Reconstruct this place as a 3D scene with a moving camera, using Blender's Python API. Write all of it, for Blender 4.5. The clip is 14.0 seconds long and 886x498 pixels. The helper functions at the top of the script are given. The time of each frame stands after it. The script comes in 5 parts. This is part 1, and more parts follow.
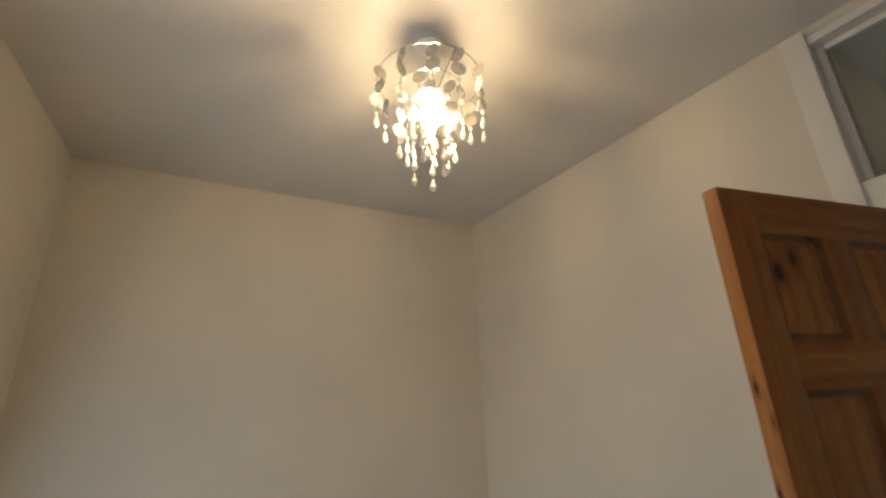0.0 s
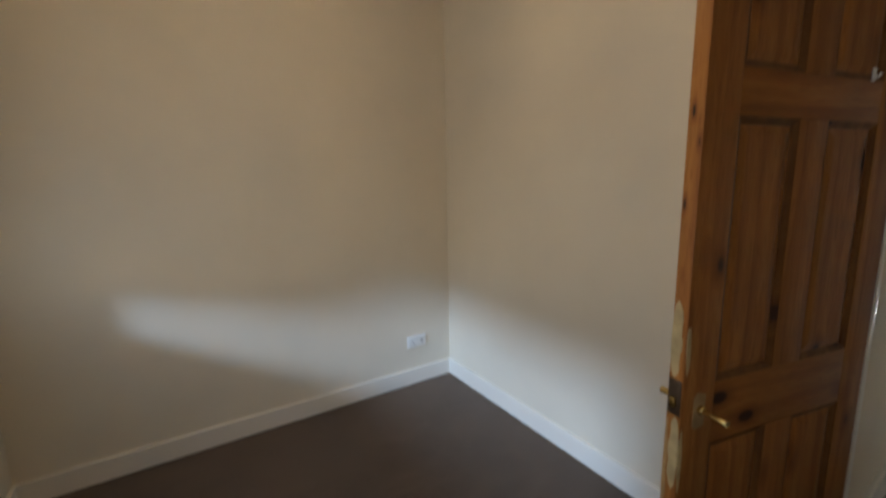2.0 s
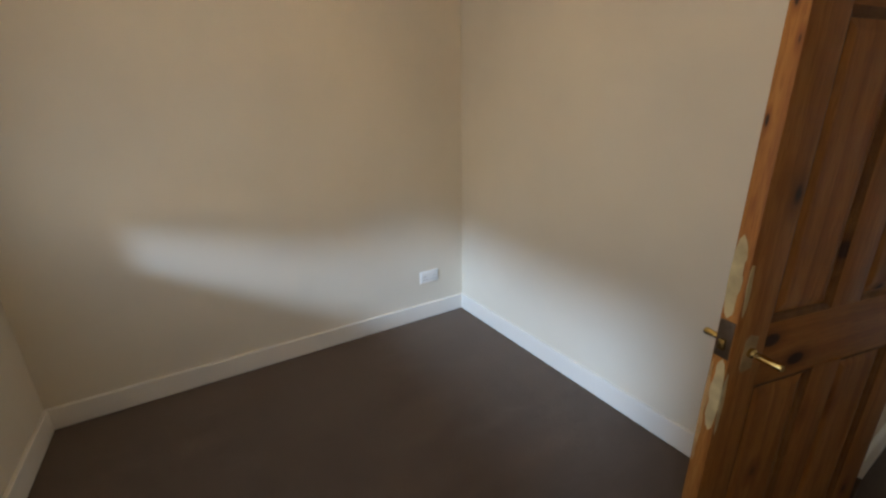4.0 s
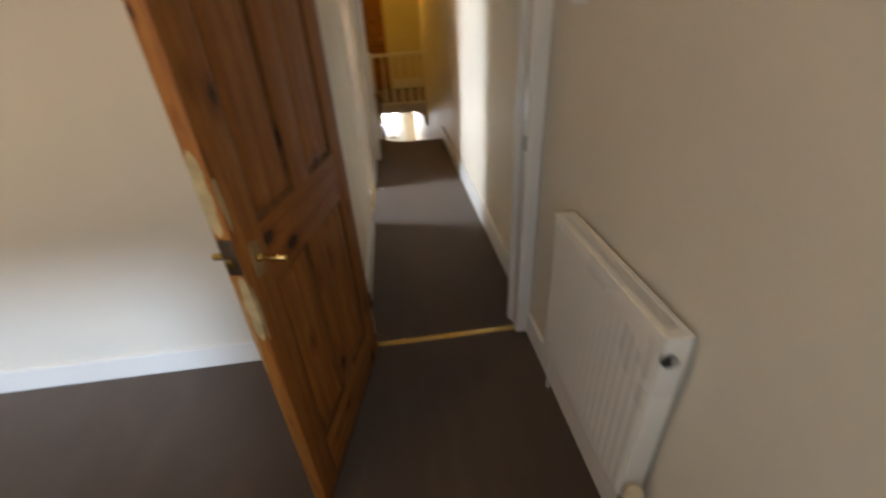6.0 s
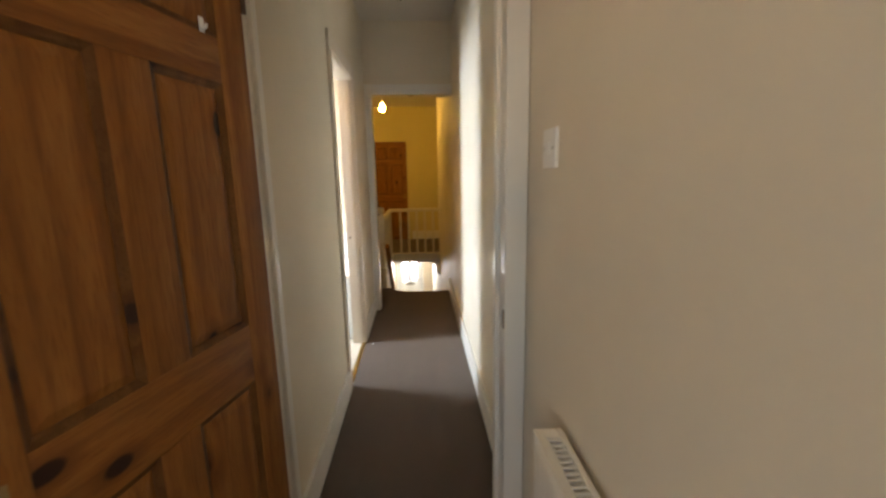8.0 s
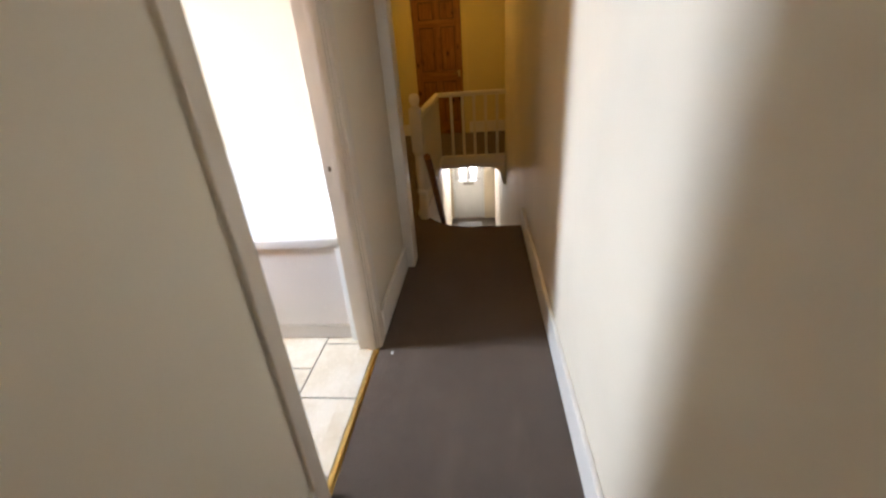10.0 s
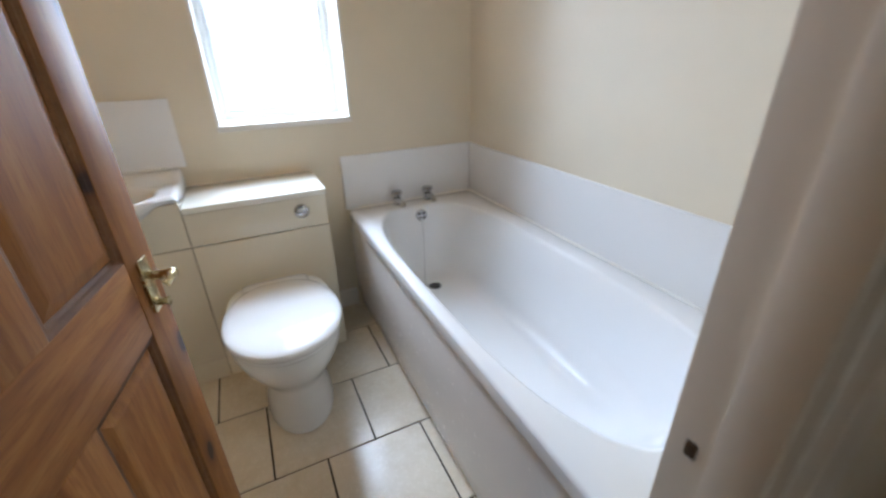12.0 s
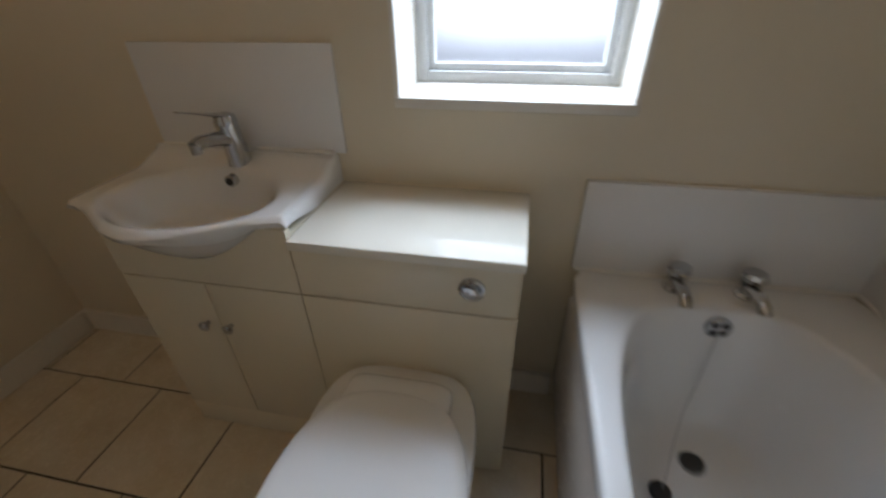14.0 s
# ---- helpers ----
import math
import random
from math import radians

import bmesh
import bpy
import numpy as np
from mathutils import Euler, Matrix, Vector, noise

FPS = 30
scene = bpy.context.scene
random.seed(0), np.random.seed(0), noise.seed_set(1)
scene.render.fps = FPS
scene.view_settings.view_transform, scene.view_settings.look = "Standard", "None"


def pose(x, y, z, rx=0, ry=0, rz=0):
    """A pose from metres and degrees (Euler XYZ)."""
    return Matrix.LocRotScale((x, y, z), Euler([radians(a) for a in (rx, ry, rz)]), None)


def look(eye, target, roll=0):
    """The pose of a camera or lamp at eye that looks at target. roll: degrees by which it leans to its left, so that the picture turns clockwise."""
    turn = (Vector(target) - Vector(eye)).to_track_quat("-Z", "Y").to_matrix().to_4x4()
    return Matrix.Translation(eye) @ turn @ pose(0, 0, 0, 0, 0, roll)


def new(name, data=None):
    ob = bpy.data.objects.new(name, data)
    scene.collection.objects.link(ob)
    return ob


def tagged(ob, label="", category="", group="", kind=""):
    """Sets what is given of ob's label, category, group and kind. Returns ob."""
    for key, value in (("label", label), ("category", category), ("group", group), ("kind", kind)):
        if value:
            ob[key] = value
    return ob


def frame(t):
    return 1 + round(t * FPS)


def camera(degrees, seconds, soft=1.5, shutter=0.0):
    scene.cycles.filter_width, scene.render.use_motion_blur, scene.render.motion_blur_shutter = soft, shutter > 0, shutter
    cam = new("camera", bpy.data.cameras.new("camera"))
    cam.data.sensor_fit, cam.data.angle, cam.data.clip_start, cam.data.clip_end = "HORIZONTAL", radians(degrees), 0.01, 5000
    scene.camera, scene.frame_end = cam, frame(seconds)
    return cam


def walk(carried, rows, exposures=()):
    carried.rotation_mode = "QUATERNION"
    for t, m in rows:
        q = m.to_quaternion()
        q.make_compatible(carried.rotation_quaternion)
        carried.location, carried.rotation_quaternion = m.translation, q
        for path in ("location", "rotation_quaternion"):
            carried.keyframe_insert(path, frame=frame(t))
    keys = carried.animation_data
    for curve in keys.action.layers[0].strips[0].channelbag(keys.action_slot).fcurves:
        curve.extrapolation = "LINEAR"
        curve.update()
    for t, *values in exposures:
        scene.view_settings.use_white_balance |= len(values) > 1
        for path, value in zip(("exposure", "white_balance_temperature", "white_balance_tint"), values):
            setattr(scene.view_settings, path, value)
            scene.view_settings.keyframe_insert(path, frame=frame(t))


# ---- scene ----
cam = camera(95.3, 14.0, soft=2.4, shutter=0.5)
PATH = [
    (0, (-0.427, -1.537, 1.582), (-2.081, -0.589, 2.185), -2.1),
    (0.5, (-0.399, -1.520, 1.581), (-2.025, -0.501, 2.144), -2.0),
    (1, (-0.397, -1.501, 1.581), (-2.008, -0.417, 2.061), -2.5),
    (1.5, (-0.390, -1.504, 1.569), (-2.038, -0.386, 1.750), -2.6),
    (2, (-0.425, -1.473, 1.405), (-2.09, -0.41, 1.089), -1.1),
    (2.5, (-0.443, -1.461, 1.379), (-2.074, -0.423, 0.866), -1.0),
    (2.7, (-0.452, -1.478, 1.376), (-2.122, -0.516, 0.839), -1.3),
    (4.8, (-0.558, -1.409, 1.37), (-2.0, -0.253, 0.606), 2.2),
    (5, (-0.518, -1.367, 1.374), (-1.764, 0.004, 0.621), 0.4),
    (5.5, (-0.494, -1.243, 1.349), (-1.083, 0.436, 0.437), 1.6),
    (6, (-0.499, -1.333, 1.336), (-0.328, 0.378, 0.315), -3.3),
    (6.5, (-0.538, -1.431, 1.308), (-0.097, 0.171, 0.195), -3.7),
    (7, (-0.493, -1.395, 1.319), (0.146, 0.288, 0.449), -2.4),
    (7.5, (-0.344, -1.241, 1.361), (0.144, 0.664, 0.999), -0.8),
    (7.7, (-0.298, -1.173, 1.343), (0.008, 0.775, 1.008), -0.2),
    (9.8, (-0.226, 0.455, 1.266), (-0.449, 2.248, 0.406), -3.9),
    (10, (-0.236, 0.622, 1.226), (-0.439, 2.407, 0.347), -4.3),
    (10.5, (-0.276, 0.987, 1.207), (-0.846, 2.682, 0.312), -3.6),
    (11, (-0.407, 1.32, 1.203), (-1.249, 2.929, 0.364), -1.7),
    (11.5, (-0.574, 1.539, 1.196), (-1.806, 2.813, 0.27), -4.3),
    (12, (-0.662, 1.74, 1.212), (-2.294, 2.517, 0.356), -1.4),
    (12.5, (-0.789, 1.835, 1.192), (-2.455, 2.394, 0.238), -2.1),
    (13, (-1.082, 1.9, 1.203), (-2.786, 2.315, 0.242), -2.7),
    (13.5, (-1.35, 1.946, 1.186), (-3.073, 2.038, 0.174), -1.1),
    (14, (-1.617, 1.961, 1.202), (-3.258, 1.628, 0.108), -1.0),
]
walk(cam, [(t, look(eye, aim, roll)) for t, eye, aim, roll in PATH],
     exposures=[(0.0, -0.08, 6000, 10), (1.6, -0.16, 6250, 11), (2.7, -0.28, 6600, 12), (4.8, 0.20, 6550, 13), (6.2, 0.32, 7100, 15), (7.0, 0.28, 7800, 14), (7.7, 0.58, 7200, 13), (9.8, 0.36, 6800, 18), (10.5, 0.06, 6500, 16), (11.2, -0.08, 6050, 13), (12.0, -1.05, 6150, 13), (13.0, -1.58, 6250, 13), (14.0, -2.32, 6700, 14)])

# ---- light ----
world = bpy.data.worlds.new("sky")
scene.world = world
world.use_nodes = True
wn = world.node_tree
sky = wn.nodes.new("ShaderNodeTexSky")
sky.sky_type, sky.sun_disc = "NISHITA", False
sky.sun_elevation, sky.sun_rotation = radians(25), radians(153)
wn.nodes["Background"].inputs["Strength"].default_value = 0.10
wn.links.new(sky.outputs["Color"], wn.nodes["Background"].inputs["Color"])


def lamp(name, kind, m, energy, colour, **more):
    data = bpy.data.lights.new(name, kind)
    data.energy, data.color = energy, colour
    for key, value in more.items():
        if key == "angle":
            data.angle = value
        elif key == "size":
            data.shape, data.size, data.size_y = "RECTANGLE", value[0], value[1]
        elif key == "spread":
            data.spread = value
    ob = new(name, data)
    ob.matrix_world = m
    return ob


SOUTH_FACE = -2.24
SUN_WAY = Vector((-0.5, 1.0, -0.53))
lamp("sun", "SUN", look((6, -12, 8), Vector((6, -12, 8)) + SUN_WAY), 3.0, (0.48, 0.70, 1.0), angle=radians(7.5))
# skylight falling on the bathroom window, and daylight behind the glazing of the front door
for z in (1.19, 1.50, 1.81):
    lamp("bathroom_daylight", "AREA", look((-2.965, 1.935, z), (-1.965, 1.905, z - 0.90)), 42, (0.66, 0.82, 1.0), size=(0.56, 0.32), spread=radians(170))
lamp("bedroom_daylight", "AREA", look((-1.30, SOUTH_FACE - 0.06, 1.36), (-1.30, 0.0, 1.15)), 8.0, (0.74, 0.87, 1.0), size=(1.7, 0.70))
lamp("front_door_daylight", "AREA", look((-0.58, 10.50, -1.15), (-0.58, 7.6, -1.8)), 115, (0.85, 0.93, 1.0), size=(0.62, 0.62))

TUNGSTEN = (1.0, 0.71, 0.38)


# ---- materials ----
def nodes(name, rough, metal=0.0, coat=0.0):
    m = bpy.data.materials.new(name)
    m.use_nodes = True
    nt = m.node_tree
    b = nt.nodes["Principled BSDF"]
    b.inputs["Roughness"].default_value = rough
    b.inputs["Metallic"].default_value = metal
    b.inputs["Coat Weight"].default_value = coat
    return m, nt, b


def add(nt, kind, **inputs):
    n = nt.nodes.new(kind)
    for k, v in inputs.items():
        n.inputs[k].default_value = v
    return n


def coords(nt, scale=(1, 1, 1), shift=False):
    tc = nt.nodes.new("ShaderNodeTexCoord")
    mp = add(nt, "ShaderNodeMapping", Scale=scale)
    nt.links.new(tc.outputs["Object"], mp.inputs["Vector"])
    if shift:
        info = nt.nodes.new("ShaderNodeObjectInfo")
        mul = nt.nodes.new("ShaderNodeVectorMath")
        mul.operation = "SCALE"
        mul.inputs[0].default_value = (17.3, 9.1, 23.7)
        nt.links.new(info.outputs["Random"], mul.inputs["Scale"])
        nt.links.new(mul.outputs["Vector"], mp.inputs["Location"])
    return mp.outputs["Vector"]


def ramp(nt, source, stops):
    r = nt.nodes.new("ShaderNodeValToRGB")
    while len(r.color_ramp.elements) < len(stops):
        r.color_ramp.elements.new(0.5)
    for e, (at, c) in zip(r.color_ramp.elements, stops):
        e.position, e.color = at, (*c, 1) if len(c) == 3 else c
    nt.links.new(source, r.inputs["Fac"])
    return r.outputs["Color"]


def mix(nt, fac, a, b, how="MIX"):
    n = nt.nodes.new("ShaderNodeMix")
    n.data_type, n.blend_type = "RGBA", how
    for sock, v in ((n.inputs[0], fac), (n.inputs[6], a), (n.inputs[7], b)):
        if isinstance(v, bpy.types.NodeSocket):
            nt.links.new(v, sock)
        else:
            sock.default_value = v if isinstance(v, float) else (*v, 1)
    return n.outputs[2]


def bump(nt, b, height, strength, distance):
    n = add(nt, "ShaderNodeBump", Strength=strength, Distance=distance)
    nt.links.new(height, n.inputs["Height"])
    nt.links.new(n.outputs["Normal"], b.inputs["Normal"])


def noise_tex(nt, vec, scale, detail=3.0, rough=0.5):
    n = add(nt, "ShaderNodeTexNoise", Scale=scale, Detail=detail, Roughness=rough)
    nt.links.new(vec, n.inputs["Vector"])
    return n.outputs["Fac"]


def painted(name, colour, rough=0.55, wear=0.03, grain=220.0, blot=2.2, relief=0.25, wavy=0.0):
    """Paint or plaster: broad blotches, fine roller grain."""
    m, nt, b = nodes(name, rough)
    v = coords(nt)
    big, small = noise_tex(nt, v, blot, 4), noise_tex(nt, v, grain, 2)
    dark = tuple(c * (1 - wear * 2) for c in colour)
    col = mix(nt, ramp(nt, big, [(0.3, (0, 0, 0)), (0.7, (1, 1, 1))]), dark, colour)
    nt.links.new(col, b.inputs["Base Color"])
    r = ramp(nt, big, [(0.3, (rough + 0.1,) * 3), (0.7, (rough - 0.05,) * 3)])
    nt.links.new(r, b.inputs["Roughness"])
    bump(nt, b, small, relief, 0.001)
    if wavy:
        # hand-trowelled plaster: slow swells under the roller grain
        swell = add(nt, "ShaderNodeBump", Strength=wavy, Distance=0.03)
        nt.links.new(noise_tex(nt, v, 2.6, 2), swell.inputs["Height"])
        nt.links.new(swell.outputs["Normal"], nt.nodes["Bump"].inputs["Normal"])
    return m


def pine(name, scale, knot_scale, tone=1.0, across="X"):
    """Waxed knotty pine with its grain along the axis of the smallest scale."""
    m, nt, b = nodes(name, 0.55)
    b.inputs["Specular IOR Level"].default_value = 0.3
    v, kv = coords(nt, scale, True), coords(nt, knot_scale, True)
    warp = noise_tex(nt, v, 1.4, 4)
    wav = add(nt, "ShaderNodeTexNoise", Scale=5.0, Detail=5.0, Roughness=0.5, Distortion=0.8)
    nt.links.new(v, wav.inputs["Vector"])
    fine = noise_tex(nt, v, 45.0, 3)
    rings = add(nt, "ShaderNodeTexWave", Scale=0.9, Distortion=9.0, Detail=3.0)
    rings.inputs["Detail Scale"].default_value = 0.7
    rings.bands_direction, rings.wave_profile = across, "SAW"
    nt.links.new(v, rings.inputs["Vector"])
    shade = lambda c: tuple(x * tone for x in c)
    col = ramp(nt, wav.outputs["Fac"], [(0.28, shade((0.27, 0.096, 0.018))), (0.5, shade((0.37, 0.147, 0.031))), (0.74, shade((0.48, 0.210, 0.054)))])
    col = mix(nt, ramp(nt, warp, [(0.35, (0, 0, 0)), (0.75, (0.55, 0.55, 0.55))]), col, shade((0.23, 0.080, 0.013)))
    col = mix(nt, ramp(nt, fine, [(0.48, (0, 0, 0)), (0.75, (0.6, 0.6, 0.6))]), col, shade((0.20, 0.062, 0.010)))
    col = mix(nt, ramp(nt, rings.outputs["Fac"], [(0.55, (0, 0, 0)), (0.93, (0.34, 0.34, 0.34)), (1.0, (0.05, 0.05, 0.05))]), col, shade((0.150, 0.042, 0.008)))
    vor = add(nt, "ShaderNodeTexVoronoi", Scale=1.0, Randomness=1.0)
    nt.links.new(kv, vor.inputs["Vector"])
    halo = ramp(nt, vor.outputs["Distance"], [(0.14, (0.7, 0.7, 0.7)), (0.30, (0, 0, 0))])
    col = mix(nt, halo, col, shade((0.17, 0.048, 0.009)))
    col = mix(nt, ramp(nt, vor.outputs["Distance"], [(0.10, (1, 1, 1)), (0.14, (0, 0, 0))]), col, (0.030, 0.010, 0.004))
    nt.links.new(col, b.inputs["Base Color"])
    bump(nt, b, fine, 0.12, 0.001)
    return m


def carpet(name, a, c):
    m, nt, b = nodes(name, 1.0)
    b.inputs["Sheen Weight"].default_value = 0.55
    b.inputs["Sheen Tint"].default_value = (0.55, 0.42, 0.34, 1)
    b.inputs["Sheen Roughness"].default_value = 0.6
    v = coords(nt)
    tuft, tread = noise_tex(nt, v, 420, 2), noise_tex(nt, v, 3.2, 5, 0.65)
    col = mix(nt, ramp(nt, tread, [(0.38, (0, 0, 0)), (0.66, (1, 1, 1))]), a, c)
    col = mix(nt, ramp(nt, tuft, [(0.35, (0, 0, 0)), (0.7, (0.5, 0.5, 0.5))]), col, tuple(x * 1.7 for x in c))
    brushed = noise_tex(nt, coords(nt, (9, 1.7, 1)), 1.3, 5, 0.6)
    col = mix(nt, ramp(nt, brushed, [(0.50, (0, 0, 0)), (0.72, (0.8, 0.8, 0.8))]), col, tuple(x * 1.55 for x in c))
    worn = noise_tex(nt, v, 1.7, 4, 0.6)
    col = mix(nt, ramp(nt, worn, [(0.56, (0, 0, 0)), (0.70, (0.55, 0.55, 0.55))]), col, tuple(x * 0.55 for x in a))
    nt.links.new(col, b.inputs["Base Color"])
    bump(nt, b, tuft, 0.9, 0.006)
    return m


def glossy(name, colour, rough=0.08, wear=0.02, coat=0.4):
    m, nt, b = nodes(name, rough, coat=coat)
    v = coords(nt)
    big, small = noise_tex(nt, v, 3.0, 5), noise_tex(nt, v, 45, 3)
    nt.links.new(mix(nt, big, tuple(c * (1 - 2 * wear) for c in colour), colour), b.inputs["Base Color"])
    nt.links.new(ramp(nt, small, [(0.3, (rough * 0.7,) * 3), (0.8, (rough * 1.8,) * 3)]), b.inputs["Roughness"])
    return m


def metal(name, colour, rough=0.12):
    m, nt, b = nodes(name, rough, 1.0)
    v = coords(nt)
    s = noise_tex(nt, v, 60, 4)
    nt.links.new(mix(nt, s, tuple(c * 0.75 for c in colour), colour), b.inputs["Base Color"])
    nt.links.new(ramp(nt, s, [(0.3, (rough * 0.7,) * 3), (0.8, (rough * 2.0,) * 3)]), b.inputs["Roughness"])
    return m


def clear(name, rough=0.0, colour=(1, 1, 1), ior=1.45):
    m, nt, b = nodes(name, rough)
    b.inputs["Transmission Weight"].default_value = 1.0
    b.inputs["IOR"].default_value = ior
    b.inputs["Base Color"].default_value = (*colour, 1)
    return m


def see_through(m, share):
    """Lets part of the light straight through a thin pale shell or bead."""
    nt = m.node_tree
    clear_ = nt.nodes.new("ShaderNodeBsdfTransparent")
    blend = nt.nodes.new("ShaderNodeMixShader")
    blend.inputs[0].default_value = share
    nt.links.new(nt.nodes["Principled BSDF"].outputs[0], blend.inputs[1])
    nt.links.new(clear_.outputs[0], blend.inputs[2])
    nt.links.new(blend.outputs[0], nt.nodes["Material Output"].inputs["Surface"])
    return m


def glowing(name, colour, strength):
    m, nt, b = nodes(name, 0.4)
    b.inputs["Emission Color"].default_value = (*colour, 1)
    b.inputs["Emission Strength"].default_value = strength
    return m


def brickwork(name):
    m, nt, b = nodes(name, 0.9)
    v = coords(nt)
    br = add(nt, "ShaderNodeTexBrick", Scale=1.0)
    br.inputs["Brick Width"].default_value, br.inputs["Row Height"].default_value = 0.225, 0.075
    br.inputs["Mortar Size"].default_value = 0.010
    br.inputs["Color1"].default_value, br.inputs["Color2"].default_value = (0.33, 0.12, 0.08, 1), (0.25, 0.10, 0.07, 1)
    br.inputs["Mortar"].default_value = (0.4, 0.36, 0.31, 1)
    sw = nt.nodes.new("ShaderNodeSeparateXYZ")
    cb = nt.nodes.new("ShaderNodeCombineXYZ")
    nt.links.new(v, sw.inputs[0])
    nt.links.new(sw.outputs["Y"], cb.inputs["X"])
    nt.links.new(sw.outputs["Z"], cb.inputs["Y"])
    nt.links.new(cb.outputs[0], br.inputs["Vector"])
    nt.links.new(mix(nt, noise_tex(nt, v, 4, 4), br.outputs["Color"], (0.20, 0.09, 0.07)), b.inputs["Base Color"])
    return m


CREAM = painted("cream_wall_paint", (0.72, 0.657, 0.545), 0.6, wavy=0.16)
CREAM_BATH = painted("bathroom_wall_paint", (0.74, 0.660, 0.520), 0.5, wavy=0.10)
HALL_PAINT = painted("hall_wall_paint", (0.73, 0.645, 0.51), 0.6, wavy=0.14)
# cream paint with the landing bulb's yellow light put into its colour
LAMP_YELLOW = painted("lamp_yellowed_landing_paint", (0.68, 0.57, 0.26), 0.6)
CEILING = painted("ceiling_paint", (0.74, 0.70, 0.64), 0.8, relief=0.4)
WHITE = painted("white_gloss_woodwork", (0.80, 0.76, 0.69), 0.32, wear=0.04, grain=90, relief=0.08)
# gloss of the bathroom frame with its warm shade put into the colour
WARM_SHADED = painted("warm_shaded_gloss", (0.71, 0.62, 0.51), 0.34, wear=0.06, grain=90, relief=0.08)
CARPET = carpet("brown_carpet", (0.0250, 0.0160, 0.0108), (0.0495, 0.0330, 0.0228))
PINE_V = pine("pine_upright_grain", (6, 6, 0.55), (8, 8, 4.5), 0.82)
PINE_H = pine("pine_level_grain", (0.55, 6, 6), (4.5, 8, 8), 0.82, "Z")
# lighter tone: grazing light on the latch edge put into the wood colour
PINE_LIT_EDGE = pine("bare_pine_edge", (6, 6, 0.55), (30, 30, 9), 0.98)
# the same pine darkened: groove shade round the panels put into the colour
PINE_BEAD_SHADED = pine("pine_moulding", (4, 6, 4), (6, 9, 6), 0.42)
FILLER = painted("pale_wood_filler", (0.50, 0.385, 0.20), 0.7, wear=0.15, blot=30)
SCUFFED = painted("scuffed_bare_wood", (0.36, 0.24, 0.11), 0.65, wear=0.2, blot=25)
BARE = painted("bare_pine", (0.50, 0.28, 0.11), 0.6, wear=0.2, blot=25)
BRASS = metal("polished_brass", (0.80, 0.58, 0.22), 0.16)
PALE_BRASS = metal("worn_pale_brass", (0.70, 0.60, 0.36), 0.20)
CHROME = metal("chrome", (0.62, 0.63, 0.65), 0.06)
RUST = metal("tarnished_latch", (0.16, 0.11, 0.075), 0.45)
STEEL = metal("dull_steel", (0.45, 0.44, 0.42), 0.35)
CERAMIC = glossy("white_ceramic", (0.84, 0.84, 0.83), 0.035)
ACRYLIC = glossy("white_bath_acrylic", (0.84, 0.845, 0.85), 0.035)
PANEL = glossy("bath_panel_plastic", (0.80, 0.77, 0.74), 0.18, 0.04, 0.1)
UNIT = glossy("cream_unit_laminate", (0.78, 0.71, 0.565), 0.11, 0.03, 0.3)
UNIT_TOP = glossy("white_unit_top", (0.82, 0.79, 0.70), 0.06, 0.02, 0.5)
WALL_TILE = glossy("white_wall_tile", (0.82, 0.82, 0.82), 0.10, 0.02, 0.4)
GROUT = painted("grout", (0.07, 0.052, 0.037), 0.9, wear=0.2, blot=12)
# rubber of the plug; solid pieces of it also stand for shade inside holes
DARK = painted("black_rubber_and_hole_shade", (0.015, 0.015, 0.016), 0.5)
RAD = painted("radiator_enamel", (0.80, 0.77, 0.70), 0.28, wear=0.03, relief=0.05)
# shade between the radiator's panels, put into a dark inner colour
SHADOWED = painted("radiator_inside_shade", (0.12, 0.11, 0.10), 0.7)
PLASTIC = painted("white_plastic", (0.80, 0.79, 0.76), 0.35, wear=0.02, relief=0.03)
OLD_PLASTIC = painted("yellowed_plastic", (0.72, 0.62, 0.42), 0.4, wear=0.06, relief=0.03)
UPVC = glossy("white_window_plastic", (0.80, 0.82, 0.82), 0.2, 0.02, 0.1)
PANE = clear("obscured_glass", 0.6, (0.62, 0.60, 0.62))
FANLIGHT = clear("fanlight_glass", 0.03, (0.85, 0.88, 0.84))
DROPLET = see_through(glossy("acrylic_droplet", (0.80, 0.77, 0.70), 0.05, 0.02, 0.6), 0.35)
DISC = see_through(glossy("pale_shell_disc", (0.50, 0.47, 0.41), 0.22, 0.1, 0.3), 0.45)
BULB = glowing("lit_bulb", TUNGSTEN, 320.0)
BULB_BATH = glowing("lit_bathroom_globe", (1.0, 0.63, 0.27), 165.0)
BULB_LANDING = glowing("lit_landing_bulb", (1.0, 0.61, 0.12), 250.0)
BRICK = brickwork("red_brick")
GARDEN = painted("yard_paving", (0.25, 0.24, 0.22), 0.9)
ROOF = painted("slate", (0.08, 0.08, 0.09), 0.6)
MAT = painted("coir_mat", (0.10, 0.075, 0.05), 1.0, wear=0.3, blot=40, relief=1.0)


